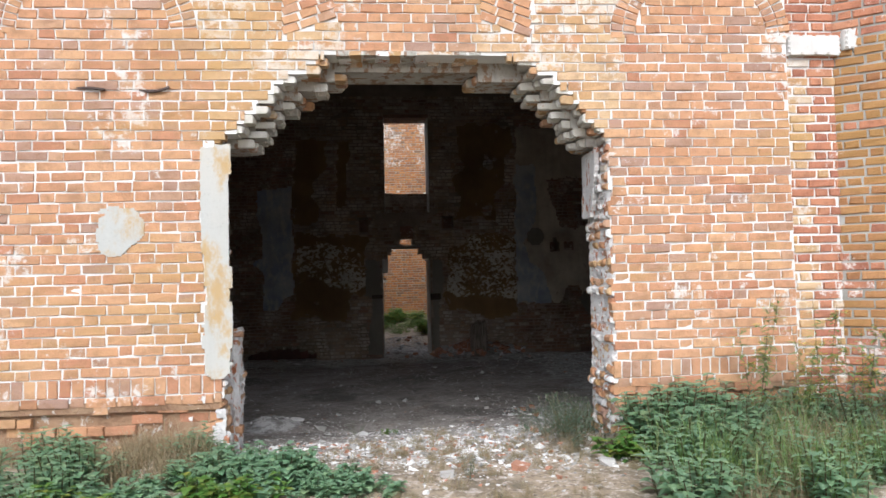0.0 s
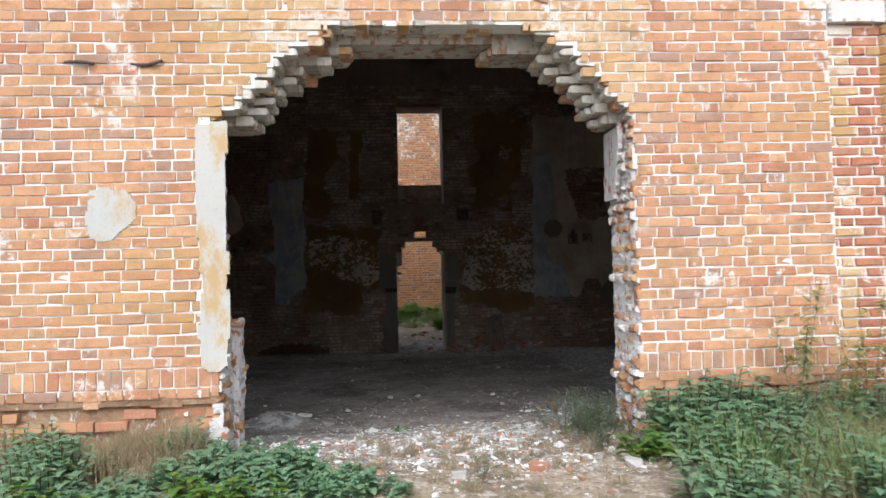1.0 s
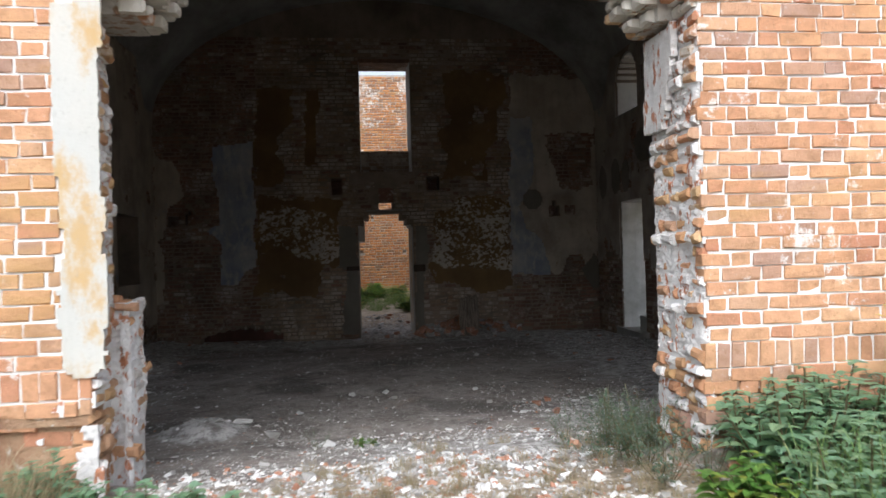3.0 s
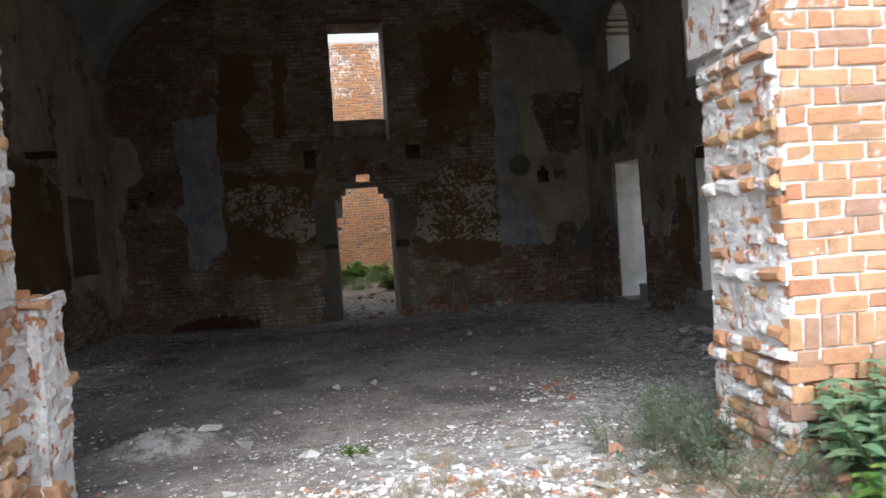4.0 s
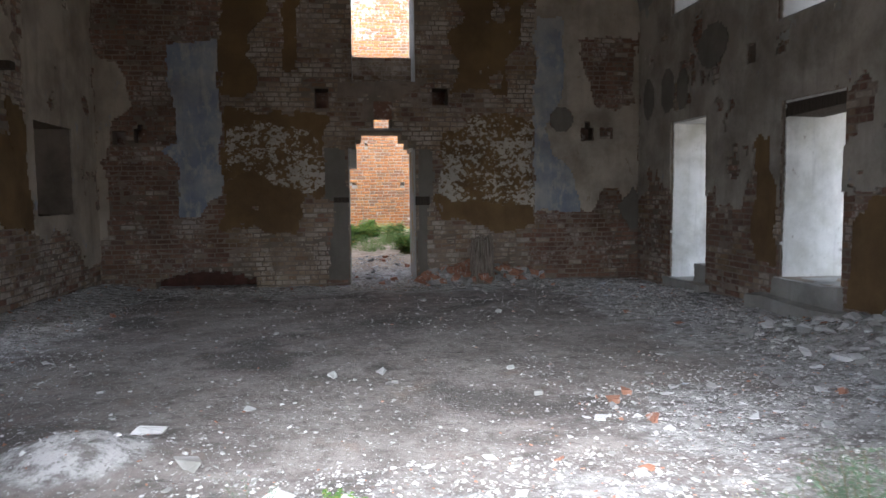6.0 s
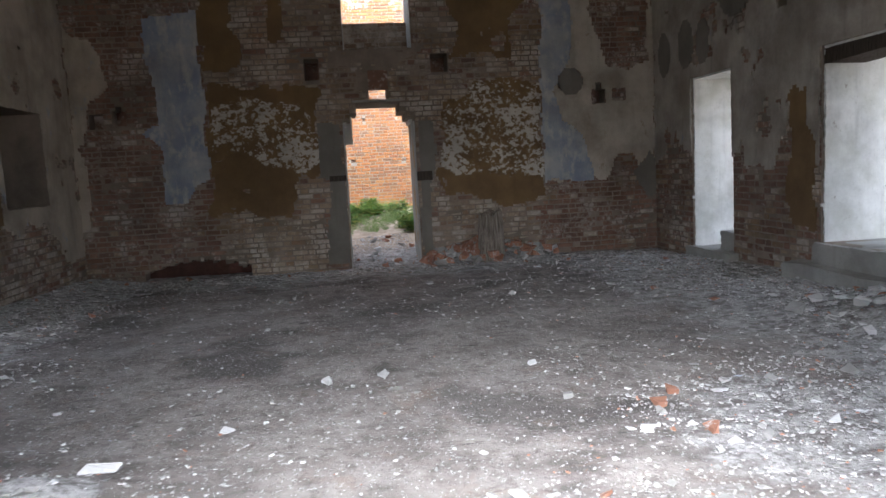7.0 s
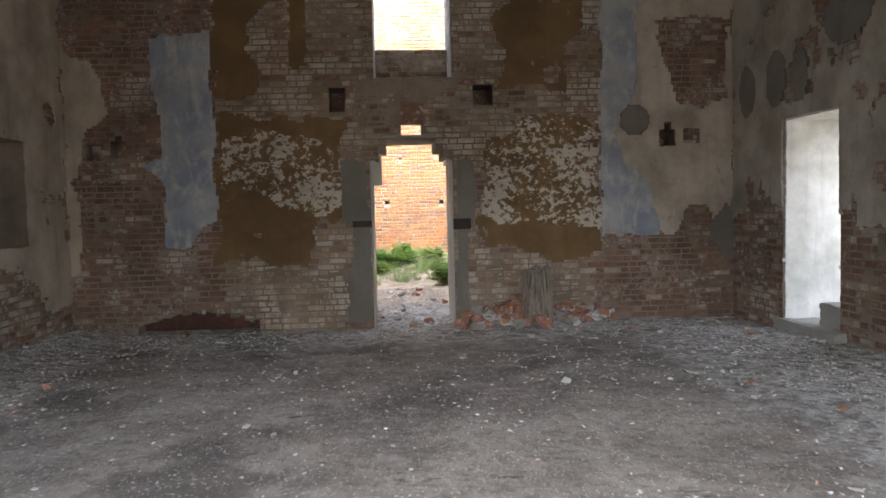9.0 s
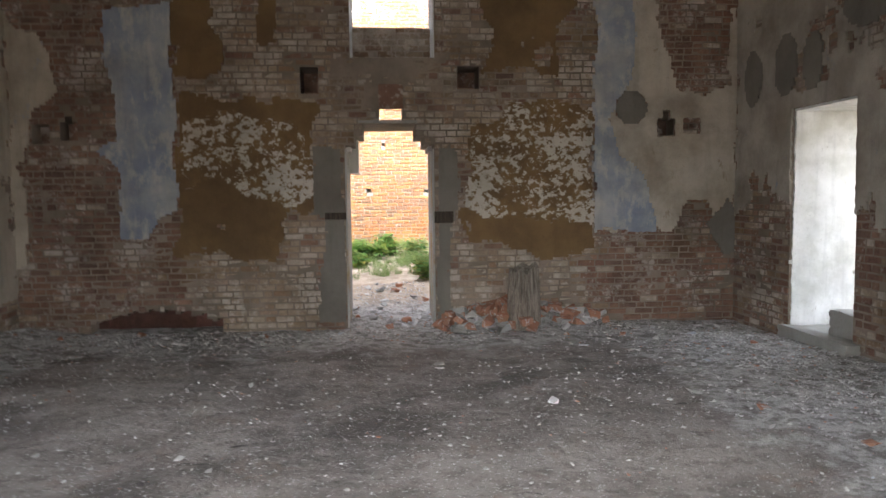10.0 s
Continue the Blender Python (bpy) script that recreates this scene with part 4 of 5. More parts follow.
rubble_core("torn_mortar", lambda u, v, n: (2.17 - n, u, v), YF - 0.004, YI + 0.01, 0.2, 3.2, 81)
rubble_core("torn_mortar", lambda u, v, n: (-1.59 + n, u, v), YF + 0.05, YI, 0.2, 3.2, 83)


def jamb_block():
    """The stub of the inner jamb: lumpy grey mortar with brick ends sticking out on two sides."""
    b, rnd = Boxes(66), random.Random(66)
    b.add(-1.95, -1.50, 6.83, 7.2, 0.0, 1.38, 0.004, 0)
    for side in (0, 1):
        z = 0.12
        while z < 1.36:
            u = (6.80 if side else -1.92) + rnd.uniform(0, 0.06)
            while u < (7.16 if side else -1.56):
                w = rnd.choice((0.07, 0.11, 0.13, 0.19))
                place = (lambda u, v, n: (-1.50 + n, u, v)) if side else (lambda u, v, n: (u, 6.83 - n, v))
                if rnd.random() < 0.34:
                    b.brick(place, u, u + w, z + rnd.uniform(0, 0.02), z + COURSE - rnd.uniform(0.01, 0.03), rnd.uniform(-0.01, 0.045), rnd.choice((0, 1, 2, 2)), 0.018, -0.06, rnd.gauss(0, 0.1))
                u += w + 0.01
            z += COURSE
    b.add(-1.66, -1.56, 6.86, 6.95, 1.385, 1.45, 0.02, 2)
    ob = b.make("jamb_stub", [M_JAMB, M_RUBBLE, M_FACE_J], wall_front)
    rubble_core("torn_mortar", lambda u, v, n: (-1.50 + n, u, v), 6.80, 7.21, 0.05, 1.41, 85, 0.008, 0.035, 0.014, 0.02)
    rubble_core("torn_mortar", lambda u, v, n: (u, 6.83 - n, v), -1.93, -1.47, 0.05, 1.41, 86, 0.008, 0.035, 0.014, 0.0)
    rubble_core("torn_mortar", lambda u, v, n: (u, v, 1.38 + n), -1.93, -1.47, 6.80, 7.21, 89, 0.012, 0.03, 0.014, 0.0)
    return ob


jamb_block()
layer("jamb_plaster", lambda u, v, n: (2.165 - n, u, v), 6.3, 6.95, 2.4, 3.2, 0.03, lambda u, v: ragged([(6.42, 3.15), (6.92, 3.15), (6.90, 2.5), (6.6, 2.47), (6.5, 2.7)], u, v, 0.06, 12), 0.045, M_JAMB, wall_front, 13)
lining("soffit_plaster", M_SOFFIT, wall_front, [(-0.36, 0.90, YF + 0.03, YI - 0.01, 4.035, 4.075)])

b, rs = Boxes(91), random.Random(91)
for i in range(11):
    y = YF - 0.005
    while y < YI - 0.05:
        w = rs.choice((0.10, 0.125, 0.25))
        x = -0.42 + i * 0.125 + rs.uniform(-0.02, 0.02)
        deep = 0.13 * (y - YF)
        b.add(x, x + 0.115, y, min(y + w, YI), 4.035 - deep - rs.uniform(0, 0.022), 4.064 if y < YF else 4.10, 0.004, rs.choice((0, 0, 1, 2)))
        y += w + 0.008
tagged(b.make("soffit_bricks", [M_SOFFIT, M_WASHED, M_JAMB], wall_front), kind="stuff")

# white stone ledge and the buttress face beside it
slab("stone_ledge", 4.06, 4.62, 6.185, 6.5, 4.05, 4.25, M_STONE, "white stone ledge block on the brick pier", "ledge", 0.008)
slab("stone_ledge", 4.63, 4.90, 6.12, 6.5, 4.10, 4.30, M_STONE, "white stone ledge end with broken edge", "ledge", 0.012)


def bent_spike(u, z, lean):
    """A flat rusty spike that stays in a joint of the wall."""
    bm = bmesh.new()
    box(bm, u, u + 0.28, YF - 0.055, YF - 0.02, z, z + 0.018)
    bmesh.ops.subdivide_edges(bm, edges=[e for e in bm.edges if abs(e.verts[0].co.x - e.verts[1].co.x) > 0.1], cuts=4)
    for v in bm.verts:
        f = (v.co.x - u) / 0.28
        v.co.z += lean * f + 0.03 * math.sin(f * 3.0) * (-1 if lean > 0 else 0.4)
        v.co.y += 0.05 * (1 - f) ** 2 + 0.004
    return tagged(part("iron_spike", bm, M_IRON), "bent rusty iron spike stuck in the brick wall", "spike", "iron spikes in the front wall")


bent_spike(-2.79, 3.69, -0.02)
bent_spike(-2.22, 3.68, 0.02)


def on_buttress(u, v, n):
    a = Vector((4.57, YF + 0.05, 0)), Vector((0.80, -0.60, 0))
    p = a[0] + a[1] * u + Vector((-0.60, -0.80, 0)) * n
    return (p.x, p.y, v)


bm = bmesh.new()
p = [on_buttress(0, 0, 0), on_buttress(2.2, 0, 0)]
vs = [bm.verts.new((x, y, z)) for z in (-0.2, TOP) for x, y in ((p[0][0], p[0][1]), (p[1][0], p[1][1]), (8.2, 6.3), (4.8, 6.6))]
for f in ((0, 3, 2, 1), (4, 5, 6, 7), (0, 1, 5, 4), (1, 2, 6, 5), (2, 3, 7, 6), (3, 0, 4, 7)):
    bm.faces.new([vs[i] for i in f])
buttress = structure(part("wall_buttress", bm, M_SILL), "slanting brick buttress face with ochre stains", "wall")
M_BUTT = brick_material("stained_brick", [(0.40, 0.20, 0.09), (0.34, 0.16, 0.08), (0.44, 0.24, 0.11), (0.30, 0.12, 0.07)], False, wash=0.25, stain=1.0)
field("bricks_buttress", on_buttress, 0.0, 2.1, 0.2, 5.6, [], [M_BUTT, M_DARKRED], lambda u, z, r: 1 if z > 4.2 or z < 1.2 or r.random() < 0.15 else 0, buttress, 75, 0.012)
field("bricks_pier", lambda u, v, n: (u, YF + 0.05 - n, v), 4.06, 4.58, 0.2, 5.6, [], [M_DARKRED, M_WASHED], lambda u, z, r: 1 if r.random() < (0.75 if u < 4.15 else 0.10) and z < 4 else 0, wall_front, 76, 0.014)


# ---------------------------------------------------------------- rubble and loose things
def chip(rnd, size, flat=0.45):
    """Corners of an uneven fragment about the origin."""
    ps = []
    for sx in (-1, 1):
        for sy in (-1, 1):
            for sz in (-1, 1):
                ps.append(Vector((sx * rnd.uniform(0.10, 0.66), sy * rnd.uniform(0.08, 0.54), sz * rnd.uniform(0.25, 0.5) * flat)) * size)
    turn = Euler((rnd.gauss(0, 0.25), rnd.gauss(0, 0.25), rnd.uniform(0, 6.3))).to_matrix()
    return [turn @ p for p in ps]


CHIP_FACES = ((0, 1, 3, 2), (4, 6, 7, 5), (0, 4, 5, 1), (2, 3, 7, 6), (0, 2, 6, 4), (1, 5, 7, 3))


def chance(x, y):
    """How thick the rubble lies."""
    door = 0.7 * math.exp(-((y - 8.4) / 1.1) ** 2) * (1.0 if x > -0.5 else 0.5 if x > -3.5 else 0.3)
    right = math.exp(-((x - 5.8) / 1.7) ** 2) * (1 if y > 7 else 0) * 1.0
    right += 1.2 * math.exp(-(((x - 3.0) / 1.3) ** 2 + ((y - 9.9) / 1.1) ** 2))
    left = 0.75 * math.exp(-((x + 4.4) / 1.2) ** 2) + 0.25 * math.exp(-(((x + 2.8) / 1.0) ** 2 + ((y - 11.5) / 1.5) ** 2))
    back = 1.3 * math.exp(-((y - 19.2) / 1.1) ** 2)
    yard = 1.0 * math.exp(-((x - 0.4) / 1.5) ** 2) * math.exp(-((y - 6.6) / 1.5) ** 2) if y < 7 else 0
    if y > 18.6 and 0.0 < x < 1.5:
        return 1.0
    base = 0.13 if y > 7 else 0
    return base + max(door, right if y > 7 else 0, left if y > 7 else 0, back, yard)


def scatter(name, count, smallest, largest, mats, shares, seed, label, boost=1.0, flat=0.45, zone=(-4.5, 6.0, 4.2, 22.5)):
    rnd = random.Random(seed)
    v, f, s = [], [], []
    made = 0
    while made < count:
        x, y = rnd.uniform(*zone[:2]), rnd.uniform(*zone[2:])
        if y > 19.3 and not 0.12 < x < 1.4:
            continue
        if rnd.random() > chance(x, y) * boost or (y < 6.95 and not -1.45 < x < 2.1 and y > 6.0):
            continue
        if chance(x, y) < 0.6 and rnd.random() > min(1.0, max(0.3, (float(fbm(x, y, 1.1, 141)) - 0.40) * 6)):
            continue
        size = smallest * (largest / smallest) ** (rnd.random() ** 3.0)
        z = float(ground_z(x, y))
        i = len(v)
        v += [(x + p.x, y + p.y, z + p.z + size * 0.10) for p in chip(rnd, size, flat)]
        t, slot = rnd.random(), 0
        while slot < len(shares) - 1 and t > shares[slot]:
            t -= shares[slot]
            slot += 1
        for q in CHIP_FACES:
            f.append(tuple(i + j for j in q))
            s.append(slot)
        made += 1
    return tagged(from_arrays(name, v, f, mats, None, s), label, "rubble", "", "stuff")


M_CHIP = plaster_material("white_plaster_chip", (0.70, 0.70, 0.69), (0.55, 0.54, 0.52), dirt=0.2, scale=3)
M_CHIP2 = plaster_material("grey_plaster_chip", (0.42, 0.41, 0.39), (0.30, 0.29, 0.27), dirt=0.3, scale=3)
M_CHIPB = plaster_material("bluish_plaster_chip", (0.50, 0.55, 0.62), (0.56, 0.57, 0.58), dirt=0.2, scale=3)
M_CLAY = plaster_material("brick_fragment", (0.42, 0.22, 0.145), (0.36, 0.18, 0.12), flake=(0.62, 0.58, 0.54), flake_range=(0.55, 0.62), dirt=0.2, scale=3)
scatter("plaster_crumbs", 56000, 0.008, 0.036, [M_CHIP, M_CHIP2, M_CLAY], (0.42, 0.52, 0.06), 101, "white plaster crumbs strewn over the earth floor")
scatter("plaster_fragments", 1700, 0.022, 0.12, [M_CHIP, M_CHIP2, M_CHIPB, M_CLAY], (0.40, 0.44, 0.08, 0.08), 102, "broken plaster and brick fragments on the floor", 0.8, 0.28)

scatter("yard_rubble", 3500, 0.012, 0.07, [M_CHIP, M_CHIP2, M_CLAY], (0.45, 0.35, 0.2), 103, "small brick and plaster rubble on the dry yard soil", 1.0, 0.5, (-1.6, 2.4, 4.3, 7.2))


def chunk_mesh(name, seed, mat, size, flat):
    rnd = random.Random(seed)
    bm = bmesh.new()
    vs = [bm.verts.new(p) for p in chip(rnd, size, flat)]
    for q in CHIP_FACES:
        bm.faces.new([vs[i] for i in q])
    bmesh.ops.recalc_face_normals(bm, faces=bm.faces[:])
    bmesh.ops.bevel(bm, geom=bm.edges[:], offset=size * 0.06, segments=1)
    for v in bm.verts:
        v.co += noise.noise_vector(v.co * (3 / size)) * size * 0.05
    me = bpy.data.meshes.new(name)
    bm.to_mesh(me)
    bm.free()
    me.materials.append(mat)
    return me


KINDS = [("plaster_chunk", M_CHIP, 0.17, 0.3, "white broken plaster chunk lying on the floor"), ("plaster_chunk", M_CHIP2, 0.16, 0.5, "grey broken mortar chunk lying on the floor"), ("brick_piece", M_CLAY, 0.17, 0.7, "broken orange brick piece lying on the floor")]
CHUNKS = [(kind, [chunk_mesh(kind[0], 200 + 10 * i + j, kind[1], kind[2], kind[3]) for j in range(4)]) for i, kind in enumerate(KINDS)]


def put_chunk(x, y, which, rnd, size=1.0, lift=0.0):
    kind, meshes = CHUNKS[which]
    ob = new(kind[0], rnd.choice(meshes))
    ob.location = (x, y, float(ground_z(x, y)) + kind[2] * kind[3] * 0.22 * size + lift)
    ob.rotation_euler = (rnd.gauss(0, 0.12), rnd.gauss(0, 0.12), rnd.uniform(0, 6.3))
    ob.scale = (size,) * 3
    return tagged(ob, kind[4], "rubble", kind[0].replace("_", " ") + "s on the floor")


rnd = random.Random(300)
made = 0
while made < 85:
    x, y = rnd.uniform(-4.3, 5.9), rnd.uniform(4.8, 19.0)
    if rnd.random() > chance(x, y) ** 2 * 0.9 or (y < 7.0 and not -1.4 < x < 2.0):
        continue
    put_chunk(x, y, rnd.choice((0, 0, 0, 1, 1, 1, 2)), rnd, rnd.uniform(0.3, 0.75))
    made += 1
for i in range(110):
    put_chunk(rnd.gauss(5.45, 0.5), rnd.gauss(11.6, 0.7), rnd.choice((0, 0, 0, 1)), rnd, rnd.uniform(0.35, 1.0), rnd.uniform(0, 0.05))
# brick heap round the stump and in the doorway
for i in range(150):
    x = rnd.choice((rnd.gauss(2.05, 0.28), rnd.gauss(3.1, 0.35), rnd.uniform(1.5, 3.9)))
    put_chunk(x, 19.28 - abs(rnd.gauss(0.0, 0.34)), rnd.choice((0, 1, 1, 2, 2)), rnd, rnd.uniform(0.8, 1.7), rnd.uniform(0, 0.10))
for i in range(26):
    put_chunk(rnd.uniform(0.15, 1.4), rnd.uniform(18.5, 22.0), rnd.choice((0, 1, 2)), rnd, rnd.uniform(0.4, 0.9))
for x, y, k, s in ((-0.84, 9.17, 1, 1.25), (-1.25, 9.9, 0, 1.3), (-0.3, 8.5, 0, 1.2), (0.1, 8.3, 0, 1.1), (2.25, 10.4, 2, 0.6), (2.15, 9.6, 2, 0.7), (0.45, 5.1, 1, 0.9), (1.05, 5.2, 2, 0.8), (1.75, 5.2, 1, 1.1), (2.13, 14.75, 0, 0.7), (-0.7, 10.5, 0, 0.8)):
    put_chunk(x, y, k, rnd, s)


def stump():
    """A rotten post cut off at hip height, with a split and a hollow."""
    bm = bmesh.new()
    rings, sides = 14, 20
    grid = []
    for i in range(rings + 1):
        t = i / rings
        row = []
        for j in range(sides):
            a = 2 * math.pi * j / sides
            r = 0.205 + 0.06 * (1 - t) ** 3 + 0.018 * math.sin(3 * a + 1.2) + 0.012 * math.sin(7 * a) + 0.02 * math.sin(a * 2 + t * 3)
            if t > 0.6:
                r -= 0.05 * (t - 0.6) * (1 + math.sin(a * 4 + 0.6))
            z = t * (1.02 + 0.05 * math.sin(a + 0.8) + 0.035 * math.sin(5 * a))
            row.append(bm.verts.new((r * math.cos(a) + 0.03 * t, r * math.sin(a), z)))
        grid.append(row)
    for i in range(rings):
        for j in range(sides):
            bm.faces.new((grid[i][j], grid[i][(j + 1) % sides], grid[i + 1][(j + 1) % sides], grid[i + 1][j]))
    top = bm.verts.new((0.03, 0, 0.93))
    for j in range(sides):
        bm.faces.new((grid[-1][j], grid[-1][(j + 1) % sides], top))
    ob = part("wooden_post_stump", bm, M_STUMP)
    ob.location = (2.62, 18.75, -0.40)
    return tagged(ob, "weathered grey wooden post stump standing in brick rubble", "stump")


stump()


# ---------------------------------------------------------------- plants
def leaf_material(name, tones, rough=0.42):
    m = material(name, tones[0], rough)
    m.node_tree.nodes["Principled BSDF"].inputs["Specular IOR Level"].default_value = 0.6
    k = Nodes(m)
    c = k.pick(k.island(), tones)
    c = k.mix(k.ramp(k.noise(12, 4), 0.45, 0.7, 0, 0.5), c, tuple(v * 0.6 for v in tones[0]))
    k.colour(c)
    glow, both = k.n.new("ShaderNodeBsdfTranslucent"), k.n.new("ShaderNodeMixShader")
    both.inputs[0].default_value = 0.5
    k.l.new(c, glow.inputs["Color"])
    k.l.new(k.bsdf.outputs[0], both.inputs[1])
    k.l.new(glow.outputs[0], both.inputs[2])
    k.l.new(both.outputs[0], k.n["Material Output"].inputs["Surface"])
    return m


M_NETTLE = leaf_material("nettle_leaf", [(0.24, 0.39, 0.23), (0.20, 0.35, 0.21), (0.29, 0.44, 0.24), (0.23, 0.38, 0.26), (0.34, 0.47, 0.25)])
M_BRIGHT = leaf_material("bright_leaf", [(0.144, 0.3, 0.06), (0.108, 0.24, 0.054), (0.204, 0.336, 0.072), (0.36, 0.36, 0.072)])
M_GREYLEAF = leaf_material("grey_green_leaf", [(0.128, 0.195, 0.12), (0.165, 0.225, 0.15), (0.098, 0.15, 0.09), (0.195, 0.225, 0.165)])
M_DRY = leaf_material("dry_grass", [(0.432, 0.348, 0.216), (0.324, 0.252, 0.156), (0.504, 0.432, 0.288), (0.24, 0.228, 0.12)], 0.8)
M_GRASS = leaf_material("green_grass", [(0.204, 0.324, 0.096), (0.264, 0.396, 0.132), (0.156, 0.264, 0.084), (0.384, 0.396, 0.192)])
M_STALK = leaf_material("plant_stalk", [(0.12, 0.13, 0.06), (0.2, 0.16, 0.09)])
M_YELLOW = leaf_material("yellow_blossom", [(0.55, 0.42, 0.05), (0.6, 0.5, 0.1)])


class Foliage:
    """Leaves gathered in one mesh: pointed, folded along the midrib and drooping."""

    def __init__(self, seed):
        self.v, self.f, self.r = [], [], random.Random(seed)

    def leaf(self, p, heading, rise, length, width, droop=0.35, fold=0.25):
        d = Vector((math.cos(heading), math.sin(heading), 0))
        s = Vector((-d.y, d.x, 0))
        i = len(self.v)
        for t, w in ((0.0, 0.0), (0.3, 1.0), (0.65, 0.75), (1.0, 0.0)):
            c = p + d * length * t + Vector((0, 0, length * (rise * t - droop * t * t)))
            if w == 0:
                self.v.append(tuple(c))
            else:
                for k in (-1, 0, 1):
                    self.v.append(tuple(c + s * k * w * width / 2 + Vector((0, 0, abs(k) * fold * width * w / 2))))
        for q in ((0, 2, 1), (0, 3, 2), (1, 2, 5, 4), (2, 3, 6, 5), (4, 5, 7), (5, 6, 7)):
            self.f.append(tuple(i + j for j in q))

    def blade(self, p, heading, lean, height, width):
        d = Vector((math.cos(heading), math.sin(heading), 0))
        s = Vector((-d.y, d.x, 0))
        i = len(self.v)
        for t, w in ((0.0, 1.0), (0.45, 0.8), (0.8, 0.5), (1.0, 0.05)):
            c = p + d * lean * height * t * t + Vector((0, 0, height * (t - 0.35 * lean * t * t)))
            self.v += [tuple(c - s * w * width / 2), tuple(c + s * w * width / 2)]
        for a in (0, 2, 4):
            self.f.append((i + a, i + a + 1, i + a + 3, i + a + 2))

    def stalk(self, a, b, r):
        i = len(self.v)
        for c, q in ((a, r), (b, r * 0.6)):
            for k in range(4):
                an = math.pi / 2 * k
                self.v.append((c.x + q * math.cos(an), c.y + q * math.sin(an), c.z))
        for k in range(4):
            self.f.append((i + k, i + (k + 1) % 4, i + 4 + (k + 1) % 4, i + 4 + k))

    def make(self, name, mat, parent=None):
        return from_arrays(name, self.v, self.f, mat, parent)


def nettle(name, seed, mat, height, leaf, label, stems=4, wide=0.55, category="plant", group="weeds by the wall"):
    """A clump of upright stems with opposite toothed leaves."""
    root = tagged(new(name), label, category, group)
    st, fo = Foliage(seed), Foliage(seed + 1)
    r = random.Random(seed)
    for k in range(stems):
        a0 = r.uniform(0, 6.3)
        base = Vector((0.10 * math.cos(a0), 0.10 * math.sin(a0), -0.05)) * (0.4 + r.random())
        tip = base + Vector((0.22 * math.cos(a0), 0.22 * math.sin(a0), 0)) * r.random() + Vector((0, 0, height * r.uniform(0.65, 1.1)))
        st = Foliage(seed + k)
        st.stalk(base, tip, 0.006)
        st.make("stem", M_STALK, root)
        nodes, turn = 8, r.uniform(0, 3)
        for n in range(nodes):
            t = 0.22 + 0.78 * n / (nodes - 1)
            p = base.lerp(tip, t)
            size = leaf * (0.55 + 0.75 * math.sin(math.pi * min(1, t * 0.85 + 0.1))) * r.uniform(0.8, 1.15)
            for side in range(2 if n < nodes - 1 else 4):
                h = turn + n * 1.57 + side * (math.pi if n < nodes - 1 else 1.57) + r.gauss(0, 0.25)
                fo.leaf(p, h, r.uniform(0.05, 0.45), size, size * wide, r.uniform(0.12, 0.45))
    fo.make("foliage", mat, root)
    return root


def tuft(name, seed, mat, count, height, spread, label, category="grass"):
    root = tagged(new(name), label, category, "grass tufts")
    fo, r = Foliage(seed), random.Random(seed)
    for k in range(count):
        a = r.uniform(0, 6.3)
        d = spread * math.sqrt(r.random())
        fo.blade(Vector((d * math.cos(a), d * math.sin(a), -0.02)), r.uniform(0, 6.3), r.uniform(0.15, 0.95), height * r.uniform(0.45, 1.15), r.uniform(0.004, 0.008))
    tagged(fo.make("foliage", mat, root), kind="stuff")
    return root


def wormwood(name, seed, mat, height, label):
    """Loose, finely divided weed with thin branching stems."""
    root = tagged(new(name), label, "plant", "weeds by the wall")
    st, fo, r = Foliage(seed), Foliage(seed + 1), random.Random(seed)
    for k in range(9):
        a = r.uniform(0, 6.3)
        tip = Vector((math.cos(a), math.sin(a), 0)) * r.uniform(0.05, 0.5) + Vector((0, 0, height * r.uniform(0.3, 1.25)))
        st.stalk(Vector((0.03 * math.cos(a), 0.03 * math.sin(a), -0.03)), tip, 0.004)
        st.make("stem", M_STALK, root)
        st = Foliage(seed)
        for n in range(30):
            t = 0.15 + 0.85 * r.random()
            fo.leaf(tip * t + Vector((r.gauss(0, 0.03), r.gauss(0, 0.03), 0)), r.uniform(0, 6.3), r.uniform(0.1, 0.9), r.uniform(0.03, 0.065), 0.02, 0.3)
    fo.make("foliage", mat, root)
    return root


